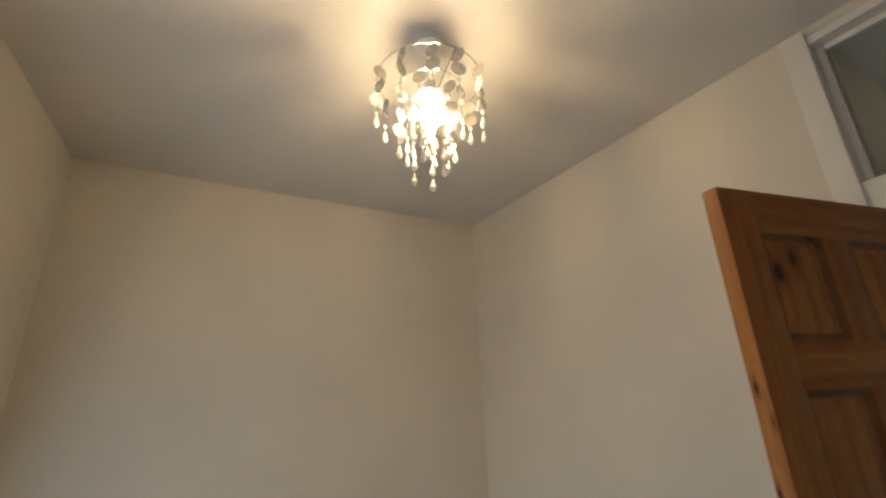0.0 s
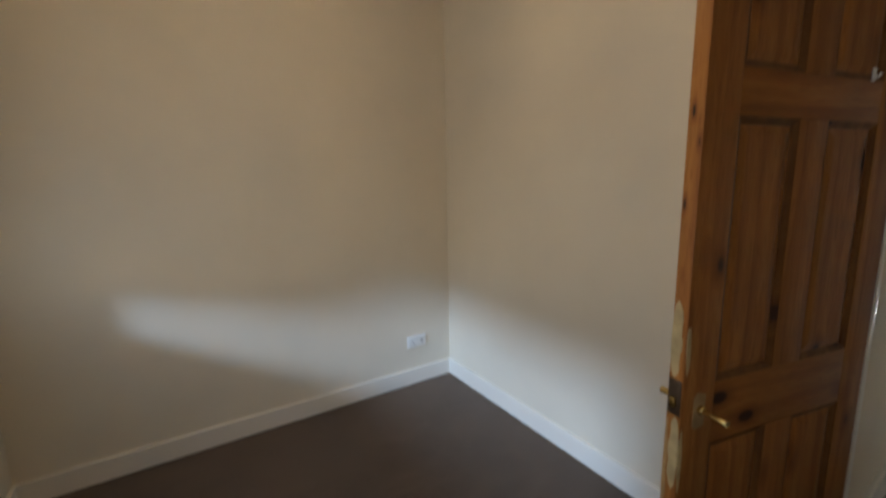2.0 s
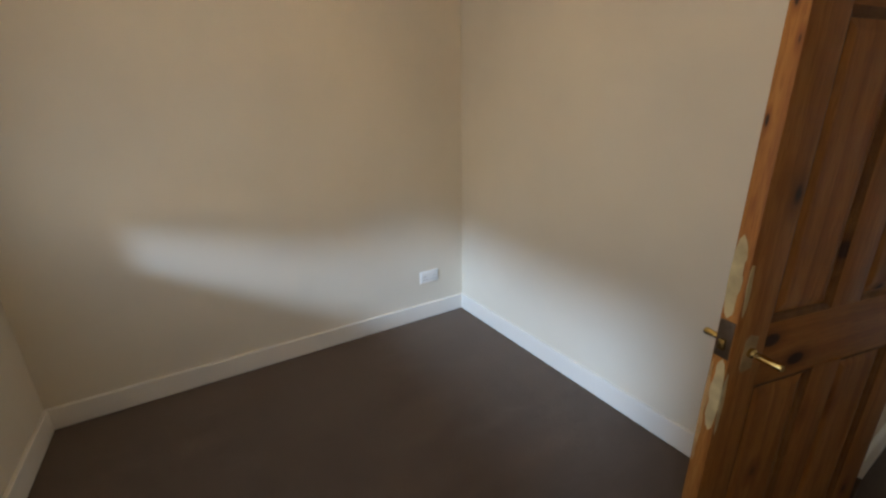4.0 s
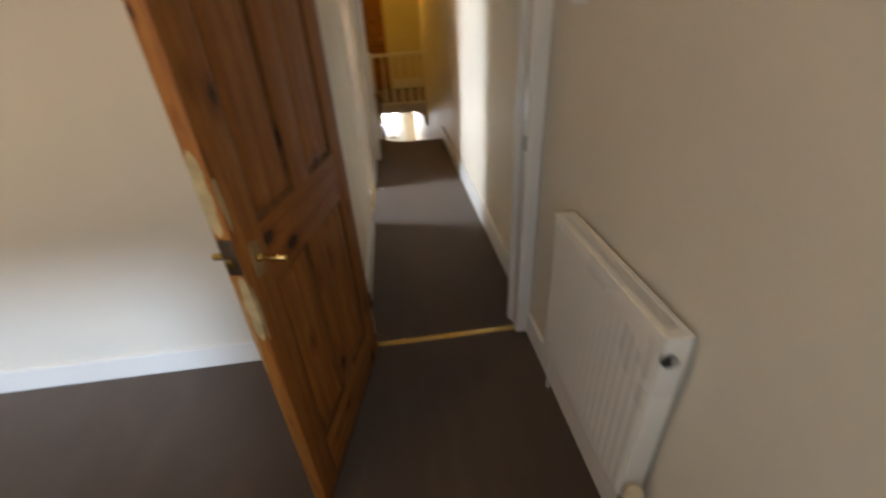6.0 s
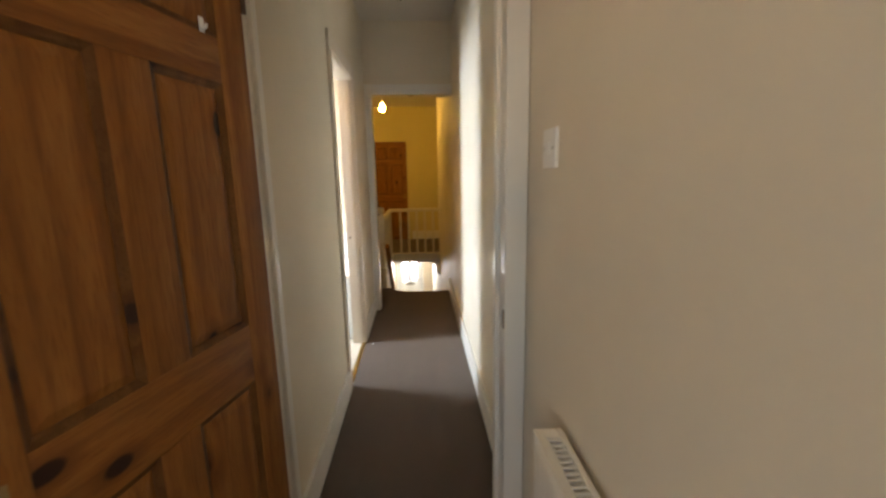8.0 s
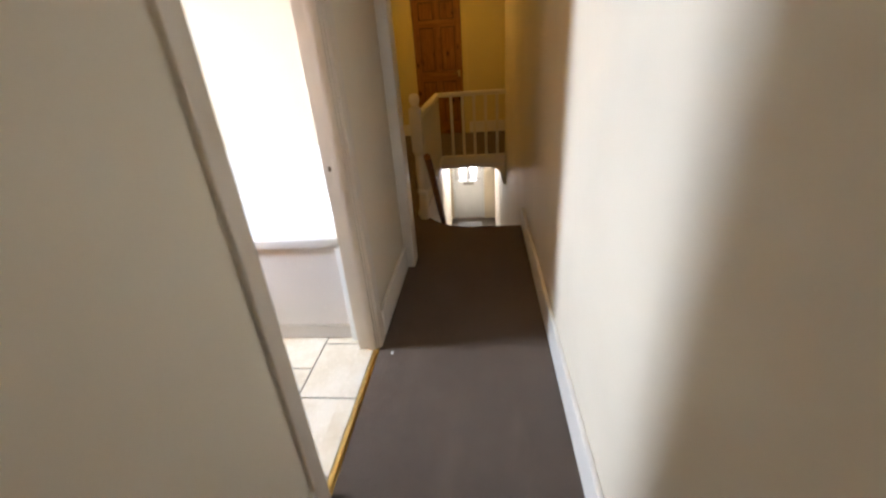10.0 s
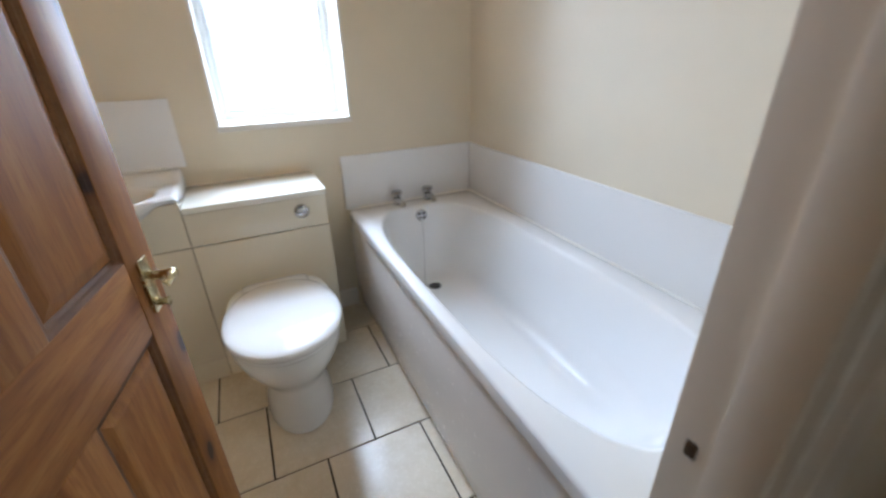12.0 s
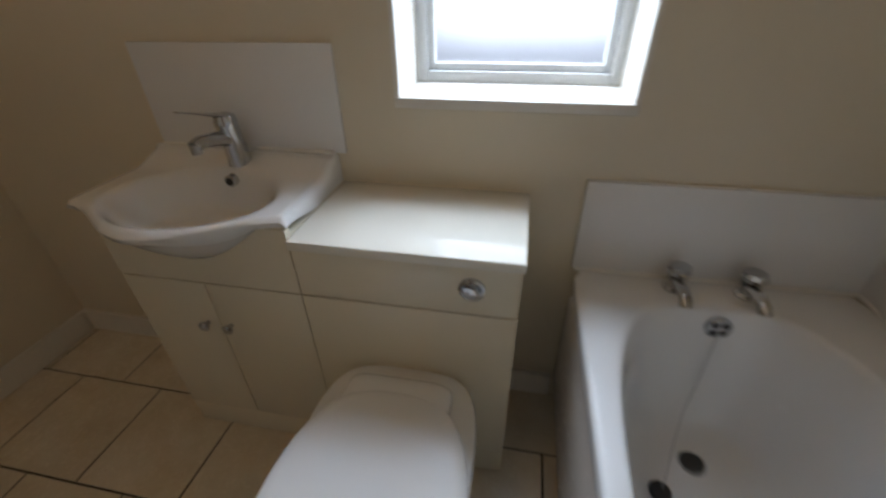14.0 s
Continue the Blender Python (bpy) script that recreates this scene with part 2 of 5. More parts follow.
def floor_tile_material():
    m, nt, b = nodes("cream_floor_tile", 0.22)
    v = coords(nt, shift=True)
    cloud, fleck = noise_tex(nt, v, 5.0, 6, 0.65), noise_tex(nt, v, 70, 3)
    col = ramp(nt, cloud, [(0.3, (0.64, 0.54, 0.395)), (0.55, (0.73, 0.65, 0.52)), (0.75, (0.78, 0.71, 0.60))])
    col = mix(nt, ramp(nt, fleck, [(0.62, (0, 0, 0)), (0.75, (0.35, 0.35, 0.35))]), col, (0.42, 0.32, 0.21))
    nt.links.new(col, b.inputs["Base Color"])
    nt.links.new(ramp(nt, fleck, [(0.3, (0.16,) * 3), (0.8, (0.36,) * 3)]), b.inputs["Roughness"])
    bump(nt, b, cloud, 0.1, 0.002)
    return m


FLOOR_TILE = floor_tile_material()


# ---- mesh helpers ----
def box(bm, lo, hi, bevel=0.0, seg=2):
    """An upright box from corner to corner, its edges rounded by bevel."""
    lo, hi = Vector(lo), Vector(hi)
    made = bmesh.ops.create_cube(bm, size=1.0, matrix=Matrix.Translation((lo + hi) / 2) @ Matrix.Diagonal((*(hi - lo), 1)))
    if bevel:
        edges = list({e for v in made["verts"] for e in v.link_edges})
        bmesh.ops.bevel(bm, geom=edges, offset=bevel, segments=seg, affect="EDGES", profile=0.6)
    return bm


def boxes(*items, bevel=0.0):
    bm = bmesh.new()
    for lo, hi in items:
        box(bm, lo, hi, bevel)
    return bm


def loft(bm, rings, cap_start=True, cap_end=True):
    """Joins rings of points, each with the same count, into one skin."""
    loops = [[bm.verts.new(p) for p in ring] for ring in rings]
    for a, c in zip(loops, loops[1:]):
        n = len(a)
        for i in range(n):
            bm.faces.new((a[i], a[(i + 1) % n], c[(i + 1) % n], c[i]))
    if cap_start:
        bm.faces.new(loops[0][::-1])
    if cap_end:
        bm.faces.new(loops[-1])
    return bm


def turned(profile, at=(0, 0, 0), axis="z", n=20, bm=None):
    """A turned solid: (radius, height) pairs about an axis through at."""
    bm = bm or bmesh.new()
    rings = []
    for r, h in profile:
        ring = []
        for i in range(n):
            a = 2 * math.pi * i / n
            c, s = r * math.cos(a), r * math.sin(a)
            p = {"z": (c, s, h), "x": (h, c, s), "y": (s, h, c)}[axis]
            ring.append(Vector(p) + Vector(at))
        rings.append(ring)
    return loft(bm, rings)


def tube(points, r, n=12, bm=None, ends=None):
    """A round bar along points; ends: radii along it."""
    bm = bm or bmesh.new()
    pts = [Vector(p) for p in points]
    rings = []
    side = None
    for i, p in enumerate(pts):
        d = (pts[min(i + 1, len(pts) - 1)] - pts[max(i - 1, 0)]).normalized()
        side = d.orthogonal().normalized() if side is None else (side - d * side.dot(d)).normalized()
        up = d.cross(side)
        rr = ends[i] if ends else r
        rings.append([p + rr * (math.cos(a) * side + math.sin(a) * up) for a in (2 * math.pi * k / n for k in range(n))])
    return loft(bm, rings)


def finish(name, bm, material, smooth=None):
    bmesh.ops.recalc_face_normals(bm, faces=bm.faces)
    me = bpy.data.meshes.new(name)
    bm.to_mesh(me)
    bm.free()
    me.materials.append(material)
    if smooth:
        me.polygons.foreach_set("use_smooth", [True] * len(me.polygons))
        me.set_sharp_from_angle(angle=radians(smooth))
    return me


def part(name, bm, material, parent, label="", smooth=35):
    ob = new(name, finish(name, bm, material, smooth))
    ob.parent = parent
    return tagged(ob, label)


def thing(name, bm, material, label, category, group="", kind="", smooth=35):
    return tagged(new(name, finish(name, bm, material, smooth)), label, category, group, kind)


def base(name, m, label, category, group="", kind=""):
    ob = new(name)
    ob.empty_display_size = 0.1
    ob.matrix_world = m
    return tagged(ob, label, category, group, kind)


def setting(name, bm, material, label, category):
    return thing(name, bm, material, label, category, kind="structure", smooth=None)

# ---- plan (metres) ----
WEST, EAST, SOUTH, NORTH, TOP = -2.838, 0.030, -2.24, 0.110, 2.675     # bedroom
HALL_W, HALL_E, HALL_END = -0.738, 0.062, 2.88            # passage
BATH_W, BATH_S, BATH_N, BATH_E = -2.580, 0.225, 2.828, -0.815
DOOR_W, DOOR_E, DOOR_HEAD = -0.712, -0.030, 2.000         # bedroom doorway
BD_S, BD_N = 1.372, 2.075                                 # bathroom doorway
EDGE, WELL_N, FAR = 3.46, 5.66, 7.42                      # stairwell, far landing wall
LOW = -2.65                                               # ground floor
LAND_W = -2.30

# ---- the shell ----
def floor_slabs(*slabs):
    """Floor slabs, and the rounded step of floor beside the newel post."""
    bm = boxes(*slabs)
    edge = [(-0.758, EDGE), (-0.758, 3.80), (-0.70, 3.73), (-0.63, 3.645), (-0.56, 3.565), (-0.47, 3.515), (-0.37, 3.492), (-0.20, 3.488), (HALL_E, 3.492), (HALL_E, EDGE)]
    loft(bm, [[(x, y, z) for x, y in edge] for z in (-0.10, 0.0)])
    return bm


setting("floor", floor_slabs(((WEST - 0.02, SOUTH - 0.02, -0.12), (EAST + 0.02, NORTH + 0.06, 0.0)),
                       ((HALL_W - 0.02, NORTH + 0.06, -0.12), (HALL_E + 0.02, EDGE, 0.0)),
                       ((LAND_W - 0.02, HALL_END + 0.10, -0.12), (HALL_W - 0.02, FAR + 0.02, 0.0)),
                       ((HALL_W - 0.02, WELL_N, -0.065), (0.30, FAR + 0.02, 0.0))), CARPET,
        "dark brown cut-pile carpet through bedroom, passage and landing", "carpet")
setting("ceiling", boxes(((WEST - 0.3, SOUTH - 0.3, TOP), (0.3, FAR + 0.3, TOP + 0.15))), CEILING, "off-white painted plaster ceiling", "ceiling")
setting("wall_west", boxes(((WEST - 0.28, SOUTH - 0.28, -0.12), (WEST, NORTH + 0.10, TOP))), CREAM, "cream painted plaster bedroom wall", "wall")


def south_wall():
    """The bedroom's window wall, its unseen window head peaked to shape the daylight patch."""
    bm = bmesh.new()
    y0, y1 = SOUTH - 0.28, SOUTH
    for lo, hi in (((WEST, -0.12), (-2.60, TOP)), ((-0.04, -0.12), (0.28, TOP)), ((-2.60, -0.12), (-0.04, 0.96))):
        box(bm, (lo[0], y0, lo[1]), (hi[0], y1, hi[1]))
    # head outline made up: edge of the wall's light patch traced back along SUN_WAY
    outline = [(-2.60, 1.22), (-2.46, 1.29), (-1.98, 1.52), (-1.88, 1.73), (-1.54, 1.92), (-0.86, 1.88), (-0.04, 1.85), (-0.04, TOP), (-2.60, TOP)]
    loft(bm, [[(x, y, z) for x, z in outline] for y in (y0, y1)])
    return bm


setting("wall_south", south_wall(), CREAM, "cream painted plaster bedroom wall, its unseen opening shaped for the daylight patch", "wall")
setting("wall_north", boxes(((WEST, NORTH, -0.12), (DOOR_W - 0.077, NORTH + 0.115, TOP)), ((DOOR_W - 0.077, NORTH, 2.645), (DOOR_E + 0.03, NORTH + 0.115, TOP)),
                            ((DOOR_E + 0.03, NORTH + 0.0005, -0.12), (0.10, NORTH + 0.1145, TOP))), CREAM, "cream painted plaster wall with the bedroom doorway", "wall")
setting("wall_east", boxes(((EAST, SOUTH, -0.12), (0.28, NORTH, TOP))), CREAM, "cream painted plaster wall behind the radiator", "wall")
setting("wall_hall_east", boxes(((HALL_E, NORTH + 0.115, -0.12), (0.30, WELL_N + 0.25, TOP)), ((HALL_E, EDGE, LOW - 0.1), (0.30, 10.22, -0.12)),
                                ((0.22, WELL_N + 0.25, -0.12), (0.34, FAR, TOP))), HALL_PAINT, "cream painted passage wall running on above the stairs", "wall")
setting("wall_hall_west", boxes(((BATH_E, NORTH + 0.115, -0.12), (HALL_W, BD_S - 0.03, TOP)), ((BATH_E, BD_N + 0.03, -0.12), (HALL_W, HALL_END + 0.10, TOP)),
                                ((BATH_E, BD_S - 0.03, 2.03), (HALL_W, BD_N + 0.03, TOP))), HALL_PAINT, "cream painted passage wall with the bathroom doorway", "wall")
setting("wall_header", boxes(((HALL_W, HALL_END, 2.055), (HALL_E, HALL_END + 0.10, TOP))), HALL_PAINT, "cream painted bulkhead over the end of the passage", "wall")
setting("wall_bath_west", boxes(((BATH_W - 0.30, BATH_S, -0.12), (BATH_W, 1.654, TOP)), ((BATH_W - 0.30, 2.206, -0.12), (BATH_W, BATH_N, TOP)),
                                ((BATH_W - 0.30, 1.654, -0.12), (BATH_W, 2.206, 0.955)), ((BATH_W - 0.30, 1.654, 1.98), (BATH_W, 2.206, TOP))),
        CREAM_BATH, "cream painted bathroom wall round the window", "wall")
setting("wall_bath_north", boxes(((BATH_W - 0.30, BATH_N, -0.12), (BATH_E, BATH_N + 0.14, TOP))), CREAM_BATH, "cream painted bathroom wall along the bath", "wall")
setting("wall_bath_east", boxes(((BATH_E - 0.012, BATH_S, 0.0), (BATH_E - 0.001, BD_S - 0.03, TOP - 0.002)), ((BATH_E - 0.012, BD_N + 0.03, 0.0), (BATH_E - 0.001, BATH_N, TOP - 0.002)),
                                ((BATH_E - 0.012, BD_S - 0.03, 2.03), (BATH_E - 0.001, BD_N + 0.03, TOP - 0.002))), CREAM_BATH, "cream painted skim beside the bathroom door", "wall")
setting("wall_bath_south", boxes(((BATH_W - 0.30, NORTH + 0.1155, -0.12), (BATH_E, NORTH + 0.125, TOP - 0.001))), CREAM_BATH, "cream painted bathroom wall behind the door", "wall")
setting("wall_landing_west", boxes(((LAND_W - 0.2, HALL_END + 0.1, -0.12), (LAND_W, FAR + 0.2, TOP))), LAMP_YELLOW, "yellow-lit cream landing wall", "wall")
setting("wall_landing_south", boxes(((LAND_W, BATH_N + 0.1405, 0.0), (BATH_E - 0.002, BATH_N + 0.155, TOP - 0.002))), LAMP_YELLOW, "cream landing wall with yellow lamplight put into its paint", "wall")
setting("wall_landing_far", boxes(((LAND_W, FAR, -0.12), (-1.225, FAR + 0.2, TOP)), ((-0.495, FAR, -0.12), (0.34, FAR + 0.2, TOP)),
                                  ((-1.225, FAR, 2.005), (-0.495, FAR + 0.2, TOP)), ((-1.225, FAR + 0.12, -0.12), (-0.495, FAR + 0.2, 2.005))), LAMP_YELLOW,
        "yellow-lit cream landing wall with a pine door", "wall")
setting("wall_stair_west", boxes(((HALL_W - 0.09, EDGE, LOW - 0.1), (HALL_W - 0.021, WELL_N, -0.12)), ((-1.12, WELL_N, LOW - 0.1), (-1.02, 10.22, -0.10))), HALL_PAINT,
        "cream painted wall beside the stairs down", "wall")
setting("wall_under_passage", boxes(((HALL_W - 0.09, EDGE - 0.32, LOW - 0.1), (0.30, EDGE - 0.22, -0.12))), HALL_PAINT, "wall under the passage floor", "wall")
setting("ceiling_ground_floor", boxes(((-1.12, WELL_N + 0.02, -0.125), (0.30, 10.6, -0.0655))), CEILING, "white ceiling of the entrance hall", "ceiling")
setting("floor_ground", boxes(((-1.15, EDGE - 0.2, LOW - 0.12), (0.40, 10.7, LOW))), carpet("grey_hall_carpet", (0.10, 0.085, 0.085), (0.15, 0.13, 0.13)),
        "greyish entrance hall carpet", "carpet")
setting("wall_front", boxes(((-1.12, 10.22, LOW - 0.1), (-0.97, 10.44, -0.1)), ((-0.20, 10.22, LOW - 0.1), (0.40, 10.44, -0.1)),
                            ((-0.97, 10.22, -0.60), (-0.20, 10.44, -0.1))), HALL_PAINT, "cream wall round the front door", "wall")

# ground, roofs and the neighbour seen through the bathroom window
setting("ground", boxes(((-400, -400, LOW - 0.5), (400, 400, LOW - 0.13))), GARDEN, "grey paved ground outside", "ground")
house = base("neighbour_house", pose(-7.2, 1.0, LOW - 0.13), "red brick terraced house across the yard", "house")
part("wall", boxes(((-4, -8, 0), (0, 9, 5.2))), BRICK, house, smooth=None)
rf = bmesh.new()
loft(rf, [[(0.3, y, 5.2), (-2.0, y, 7.2), (-4.3, y, 5.2)] for y in (-8.2, 9.2)])
part("roof", rf, ROOF, house, "grey slate roof", smooth=None)


# ---- woodwork ----
def board(lo, hi, name, label):
    """A skirting board with a rounded top edge."""
    bm = bmesh.new()
    box(bm, lo, hi, 0.006)
    return setting(name, bm, WHITE, label, "skirting board")


SK, ST = 0.115, 0.018
for lo, hi in (((WEST, SOUTH, 0.001), (WEST + ST, NORTH, SK)), ((WEST + ST, NORTH - ST, 0.001), (-0.832, NORTH, SK)),
               ((WEST + ST, SOUTH, 0.001), (EAST - ST, SOUTH + ST, SK)), ((EAST - ST, SOUTH, 0.001), (EAST, 0.064, SK))):
    board(lo, hi, "baseboard", "white painted skirting board in the bedroom")
for lo, hi in (((HALL_W, NORTH + 0.135, 0.001), (HALL_W + ST, BD_S - 0.074, 0.15)), ((HALL_W, BD_N + 0.095, 0.001), (HALL_W + ST, HALL_END - 0.02, 0.15)),
               ((HALL_E - ST, NORTH + 0.135, 0.001), (HALL_E, EDGE + 0.02, 0.15))):
    board(lo, hi, "baseboard", "white painted skirting board along the passage")
for lo, hi in (((-0.42, FAR - ST, 0.001), (0.20, FAR, 0.17)), ((0.202, WELL_N + 0.27, 0.001), (0.22, FAR - ST, 0.17)), ((LAND_W, FAR - ST, 0.001), (-1.31, FAR, 0.17))):
    board(lo, hi, "baseboard", "skirting board on the landing")
for lo, hi in (((BATH_W, BATH_S + 0.012, 0.001), (BATH_W + 0.016, 1.00, 0.10)), ((BATH_W + 0.016, BATH_S + 0.011, 0.001), (BATH_E - 0.03, BATH_S + 0.027, 0.10)),
               ((BATH_W, 2.00, 0.001), (BATH_W + 0.016, 2.13, 0.10))):
    board(lo, hi, "baseboard", "white painted bathroom skirting board")


def bedroom_frame():
    ob = base("door_frame", pose(0, 0, 0), "white painted door frame with a glazed fanlight above", "door frame", kind="structure")
    y0, y1 = NORTH - 0.004, NORTH + 0.119
    H = 2.640
    for x0, x1, z1 in ((DOOR_W - 0.052, DOOR_W, DOOR_HEAD + 0.095), (DOOR_W - 0.076, DOOR_W - 0.050, H), (DOOR_E, DOOR_E + 0.026, H)):
        part("jamb", boxes(((x0, y0 + (0.001 if z1 < H else 0), 0.0), (x1, y1 - (0.001 if z1 < H else 0), z1)), bevel=0.003), WHITE, ob)
    # the lining on the closing side stands a little proud of the wall
    part("post", boxes(((DOOR_E - 0.004, 0.066, 0.0), (EAST - 0.003, NORTH - 0.0045, H + 0.02)), bevel=0.004), WHITE, ob)
    part("head", boxes(((DOOR_W - 0.05, y0, H - 0.03), (DOOR_E, y1, H)), bevel=0.003), WHITE, ob)
    part("transom", boxes(((DOOR_W, y0, DOOR_HEAD + 0.005), (DOOR_E, y1, DOOR_HEAD + 0.095)), bevel=0.006), WHITE, ob)
    for y, s in ((NORTH - 0.020, 1), (NORTH + 0.119, 1)):
        for x0, x1 in ((DOOR_W - 0.118, DOOR_W - 0.050), (DOOR_E + 0.010, 0.055)):
            if x0 > -0.1 and y < 0.15:
                continue
            part("architrave", boxes(((x0, y, 0.0), (x1, y + 0.016, H + 0.02)), bevel=0.004), WHITE, ob)
    for x0, x1 in ((DOOR_W, DOOR_W + 0.014), (DOOR_E - 0.014, DOOR_E)):
        part("door_stop", boxes(((x0, NORTH + 0.048, 0.0), (x1, NORTH + 0.085, DOOR_HEAD)), bevel=0.002), WHITE, ob)
    for x0, x1 in ((DOOR_W - 0.05, DOOR_W - 0.028), (DOOR_E - 0.025, DOOR_E)):
        part("sash_bead", boxes(((x0, NORTH + 0.045, DOOR_HEAD + 0.095), (x1, NORTH + 0.060, H - 0.03)), bevel=0.003), WHITE, ob)
    for z0, z1 in ((DOOR_HEAD + 0.095, DOOR_HEAD + 0.112), (H - 0.05, H - 0.03)):
        part("sash_bead", boxes(((DOOR_W - 0.028, NORTH + 0.045, z0), (DOOR_E - 0.025, NORTH + 0.060, z1)), bevel=0.003), WHITE, ob)
    fan = part("pane", boxes(((DOOR_W - 0.047, NORTH + 0.062, DOOR_HEAD + 0.098), (DOOR_E - 0.003, NORTH + 0.066, H - 0.033))), FANLIGHT, ob, "dim fanlight pane")
    fan.visible_shadow = False
    part("strike_plate", boxes(((DOOR_E - 0.0058, 0.074, 0.872), (DOOR_E - 0.003, 0.094, 0.928)), bevel=0.001), RUST, ob, "small steel strike plate")
    return ob


bedroom_frame()


def bathroom_frame():
    ob = base("door_frame", pose(0, 0, 0), "gloss painted bathroom door frame, warm shade put into its colour", "door frame", kind="structure")
    x0, x1 = BATH_E - 0.016, HALL_W + 0.004
    for y0, y1 in ((BD_S - 0.029, BD_S), (BD_N, BD_N + 0.029)):
        part("jamb", boxes(((x0, y0, 0.0), (x1, y1, 2.03)), bevel=0.003), WARM_SHADED, ob)
    part("head", boxes(((x0, BD_S, 2.0), (x1, BD_N, 2.03)), bevel=0.003), WARM_SHADED, ob)
    for x, w in ((HALL_W, 0.016), (BATH_E - 0.030, 0.016)):
        for y0, y1 in ((BD_S - 0.070, BD_S - 0.008), (BD_N + 0.008, BD_N + 0.085)):
            if x < BATH_E and y1 > BD_N:
                continue
            part("architrave", boxes(((x, y0, 0.0), (x + w, y1, 2.095)), bevel=0.004), WARM_SHADED, ob)
        part("architrave", boxes(((x + 0.0005, BD_S - 0.008, 2.008), (x + w - 0.0005, BD_N + 0.008, 2.094)), bevel=0.004), WARM_SHADED, ob)
    for y0, y1 in ((BD_S, BD_S + 0.012), (BD_N - 0.012, BD_N)):
        part("door_stop", boxes(((BATH_E + 0.030, y0, 0.0), (HALL_W - 0.004, y1, 2.0)), bevel=0.002), WARM_SHADED, ob)
    part("strike_plate", boxes(((BATH_E + 0.004, BD_N - 0.0035, 0.848), (BATH_E + 0.015, BD_N + 0.001, 0.866)), bevel=0.001), RUST, ob, "small steel strike plate")
    return ob


bathroom_frame()
hf = base("opening_trim", pose(0, 0, 0), "white painted casing round the end of the passage", "casing", kind="structure")
part("architrave", boxes(((HALL_W, HALL_END - 0.018, 0.0), (HALL_W + 0.060, HALL_END + 0.118, 2.140)), bevel=0.004), WHITE, hf)
part("architrave", boxes(((HALL_W + 0.060, HALL_END - 0.016, 2.050), (HALL_E - 0.0005, HALL_END + 0.116, 2.138)), bevel=0.004), WHITE, hf)

# brass carpet strips in the two doorways
def strip(lo, hi, along):
    bm = bmesh.new()
    x0, y0, x1, y1 = lo[0], lo[1], hi[0], hi[1]
    if along == "x":
        prof = [(y0, 0.001), (y0 + 0.008, 0.006), (y1 - 0.008, 0.006), (y1, 0.001)]
        loft(bm, [[(x, y, z) for y, z in prof] for x in (x0, x1)])
    else:
        prof = [(x0, 0.001), (x0 + 0.008, 0.006), (x1 - 0.008, 0.006), (x1, 0.001)]
        loft(bm, [[(x, y, z) for x, z in prof] for y in (y0, y1)])
    return thing("threshold_strip", bm, BRASS, "brass threshold strip fixed across the doorway carpet", "threshold strip", "door thresholds")


strip((DOOR_W, 0.085), (DOOR_E, 0.118), "x")
strip((HALL_W - 0.022, BD_S), (HALL_W + 0.006, BD_N), "y")


# ---- pine doors ----
def lever_set(parent, u, z, side, turn, patch, reach, metal_):
    """A lever on its plate on one face: side is -1 or 1 along the door's thickness, turn where the lever points."""
    y = side * 0.0180
    bm = bmesh.new()
    box(bm, (u - 0.017, min(y, y + side * 0.007), z - 0.070), (u + 0.017, max(y, y + side * 0.007), z + 0.034), 0.003)
    plate = part("door_handle", bm, metal_, parent, "brass lever handle on a short plate")
    neck = turned([(0.009, y + side * 0.006), (0.009, y + side * 0.040), (0.011, y + side * 0.046), (0.008, y + side * 0.052)], (u, 0, z), "y", 16)
    part("neck", neck, metal_, plate)
    pts = [(u, y + side * 0.045, z), (u + turn * 0.37 * reach, y + side * 0.049, z + 0.002), (u + turn * 0.85 * reach, y + side * 0.047, z - 0.001), (u + turn * reach, y + side * 0.043, z - 0.004)]
    part("lever", tube(pts, 0.008, 12, ends=[0.0085, 0.0078, 0.0070, 0.0082]), metal_, plate)
    if patch:
        part("thumb_turn", turned([(0.007, y + side * 0.006), (0.007, y + side * 0.02), (0.010, y + side * 0.026)], (u, 0, z - 0.055), "y", 14), metal_, plate)


def handle_stub(parent, u, z, side):
    """What is left of a handle: a short straight brass stub standing out from a pale unpainted patch."""
    y = side * 0.0180
    pale = bmesh.new()
    loft(pale, [[(u + x, y + side * d, z + h) for x, h in ((-0.016, 0.034), (0.010, 0.042), (0.020, 0.030), (0.021, -0.035), (0.012, -0.046), (-0.015, -0.040))] for d in (-0.0005, 0.0012)])
    p = part("door_handle", pale, SCUFFED, parent, "straight brass handle stub on a pale patch", smooth=None)
    part("stub", turned([(0.0105, y + side * 0.001), (0.0105, y + side * 0.008), (0.0075, y + side * 0.012), (0.0070, y + side * 0.040), (0.0085, y + side * 0.058), (0.0070, y + side * 0.063)], (u, 0, z), "y", 16), BRASS, p, "straight brass stub")


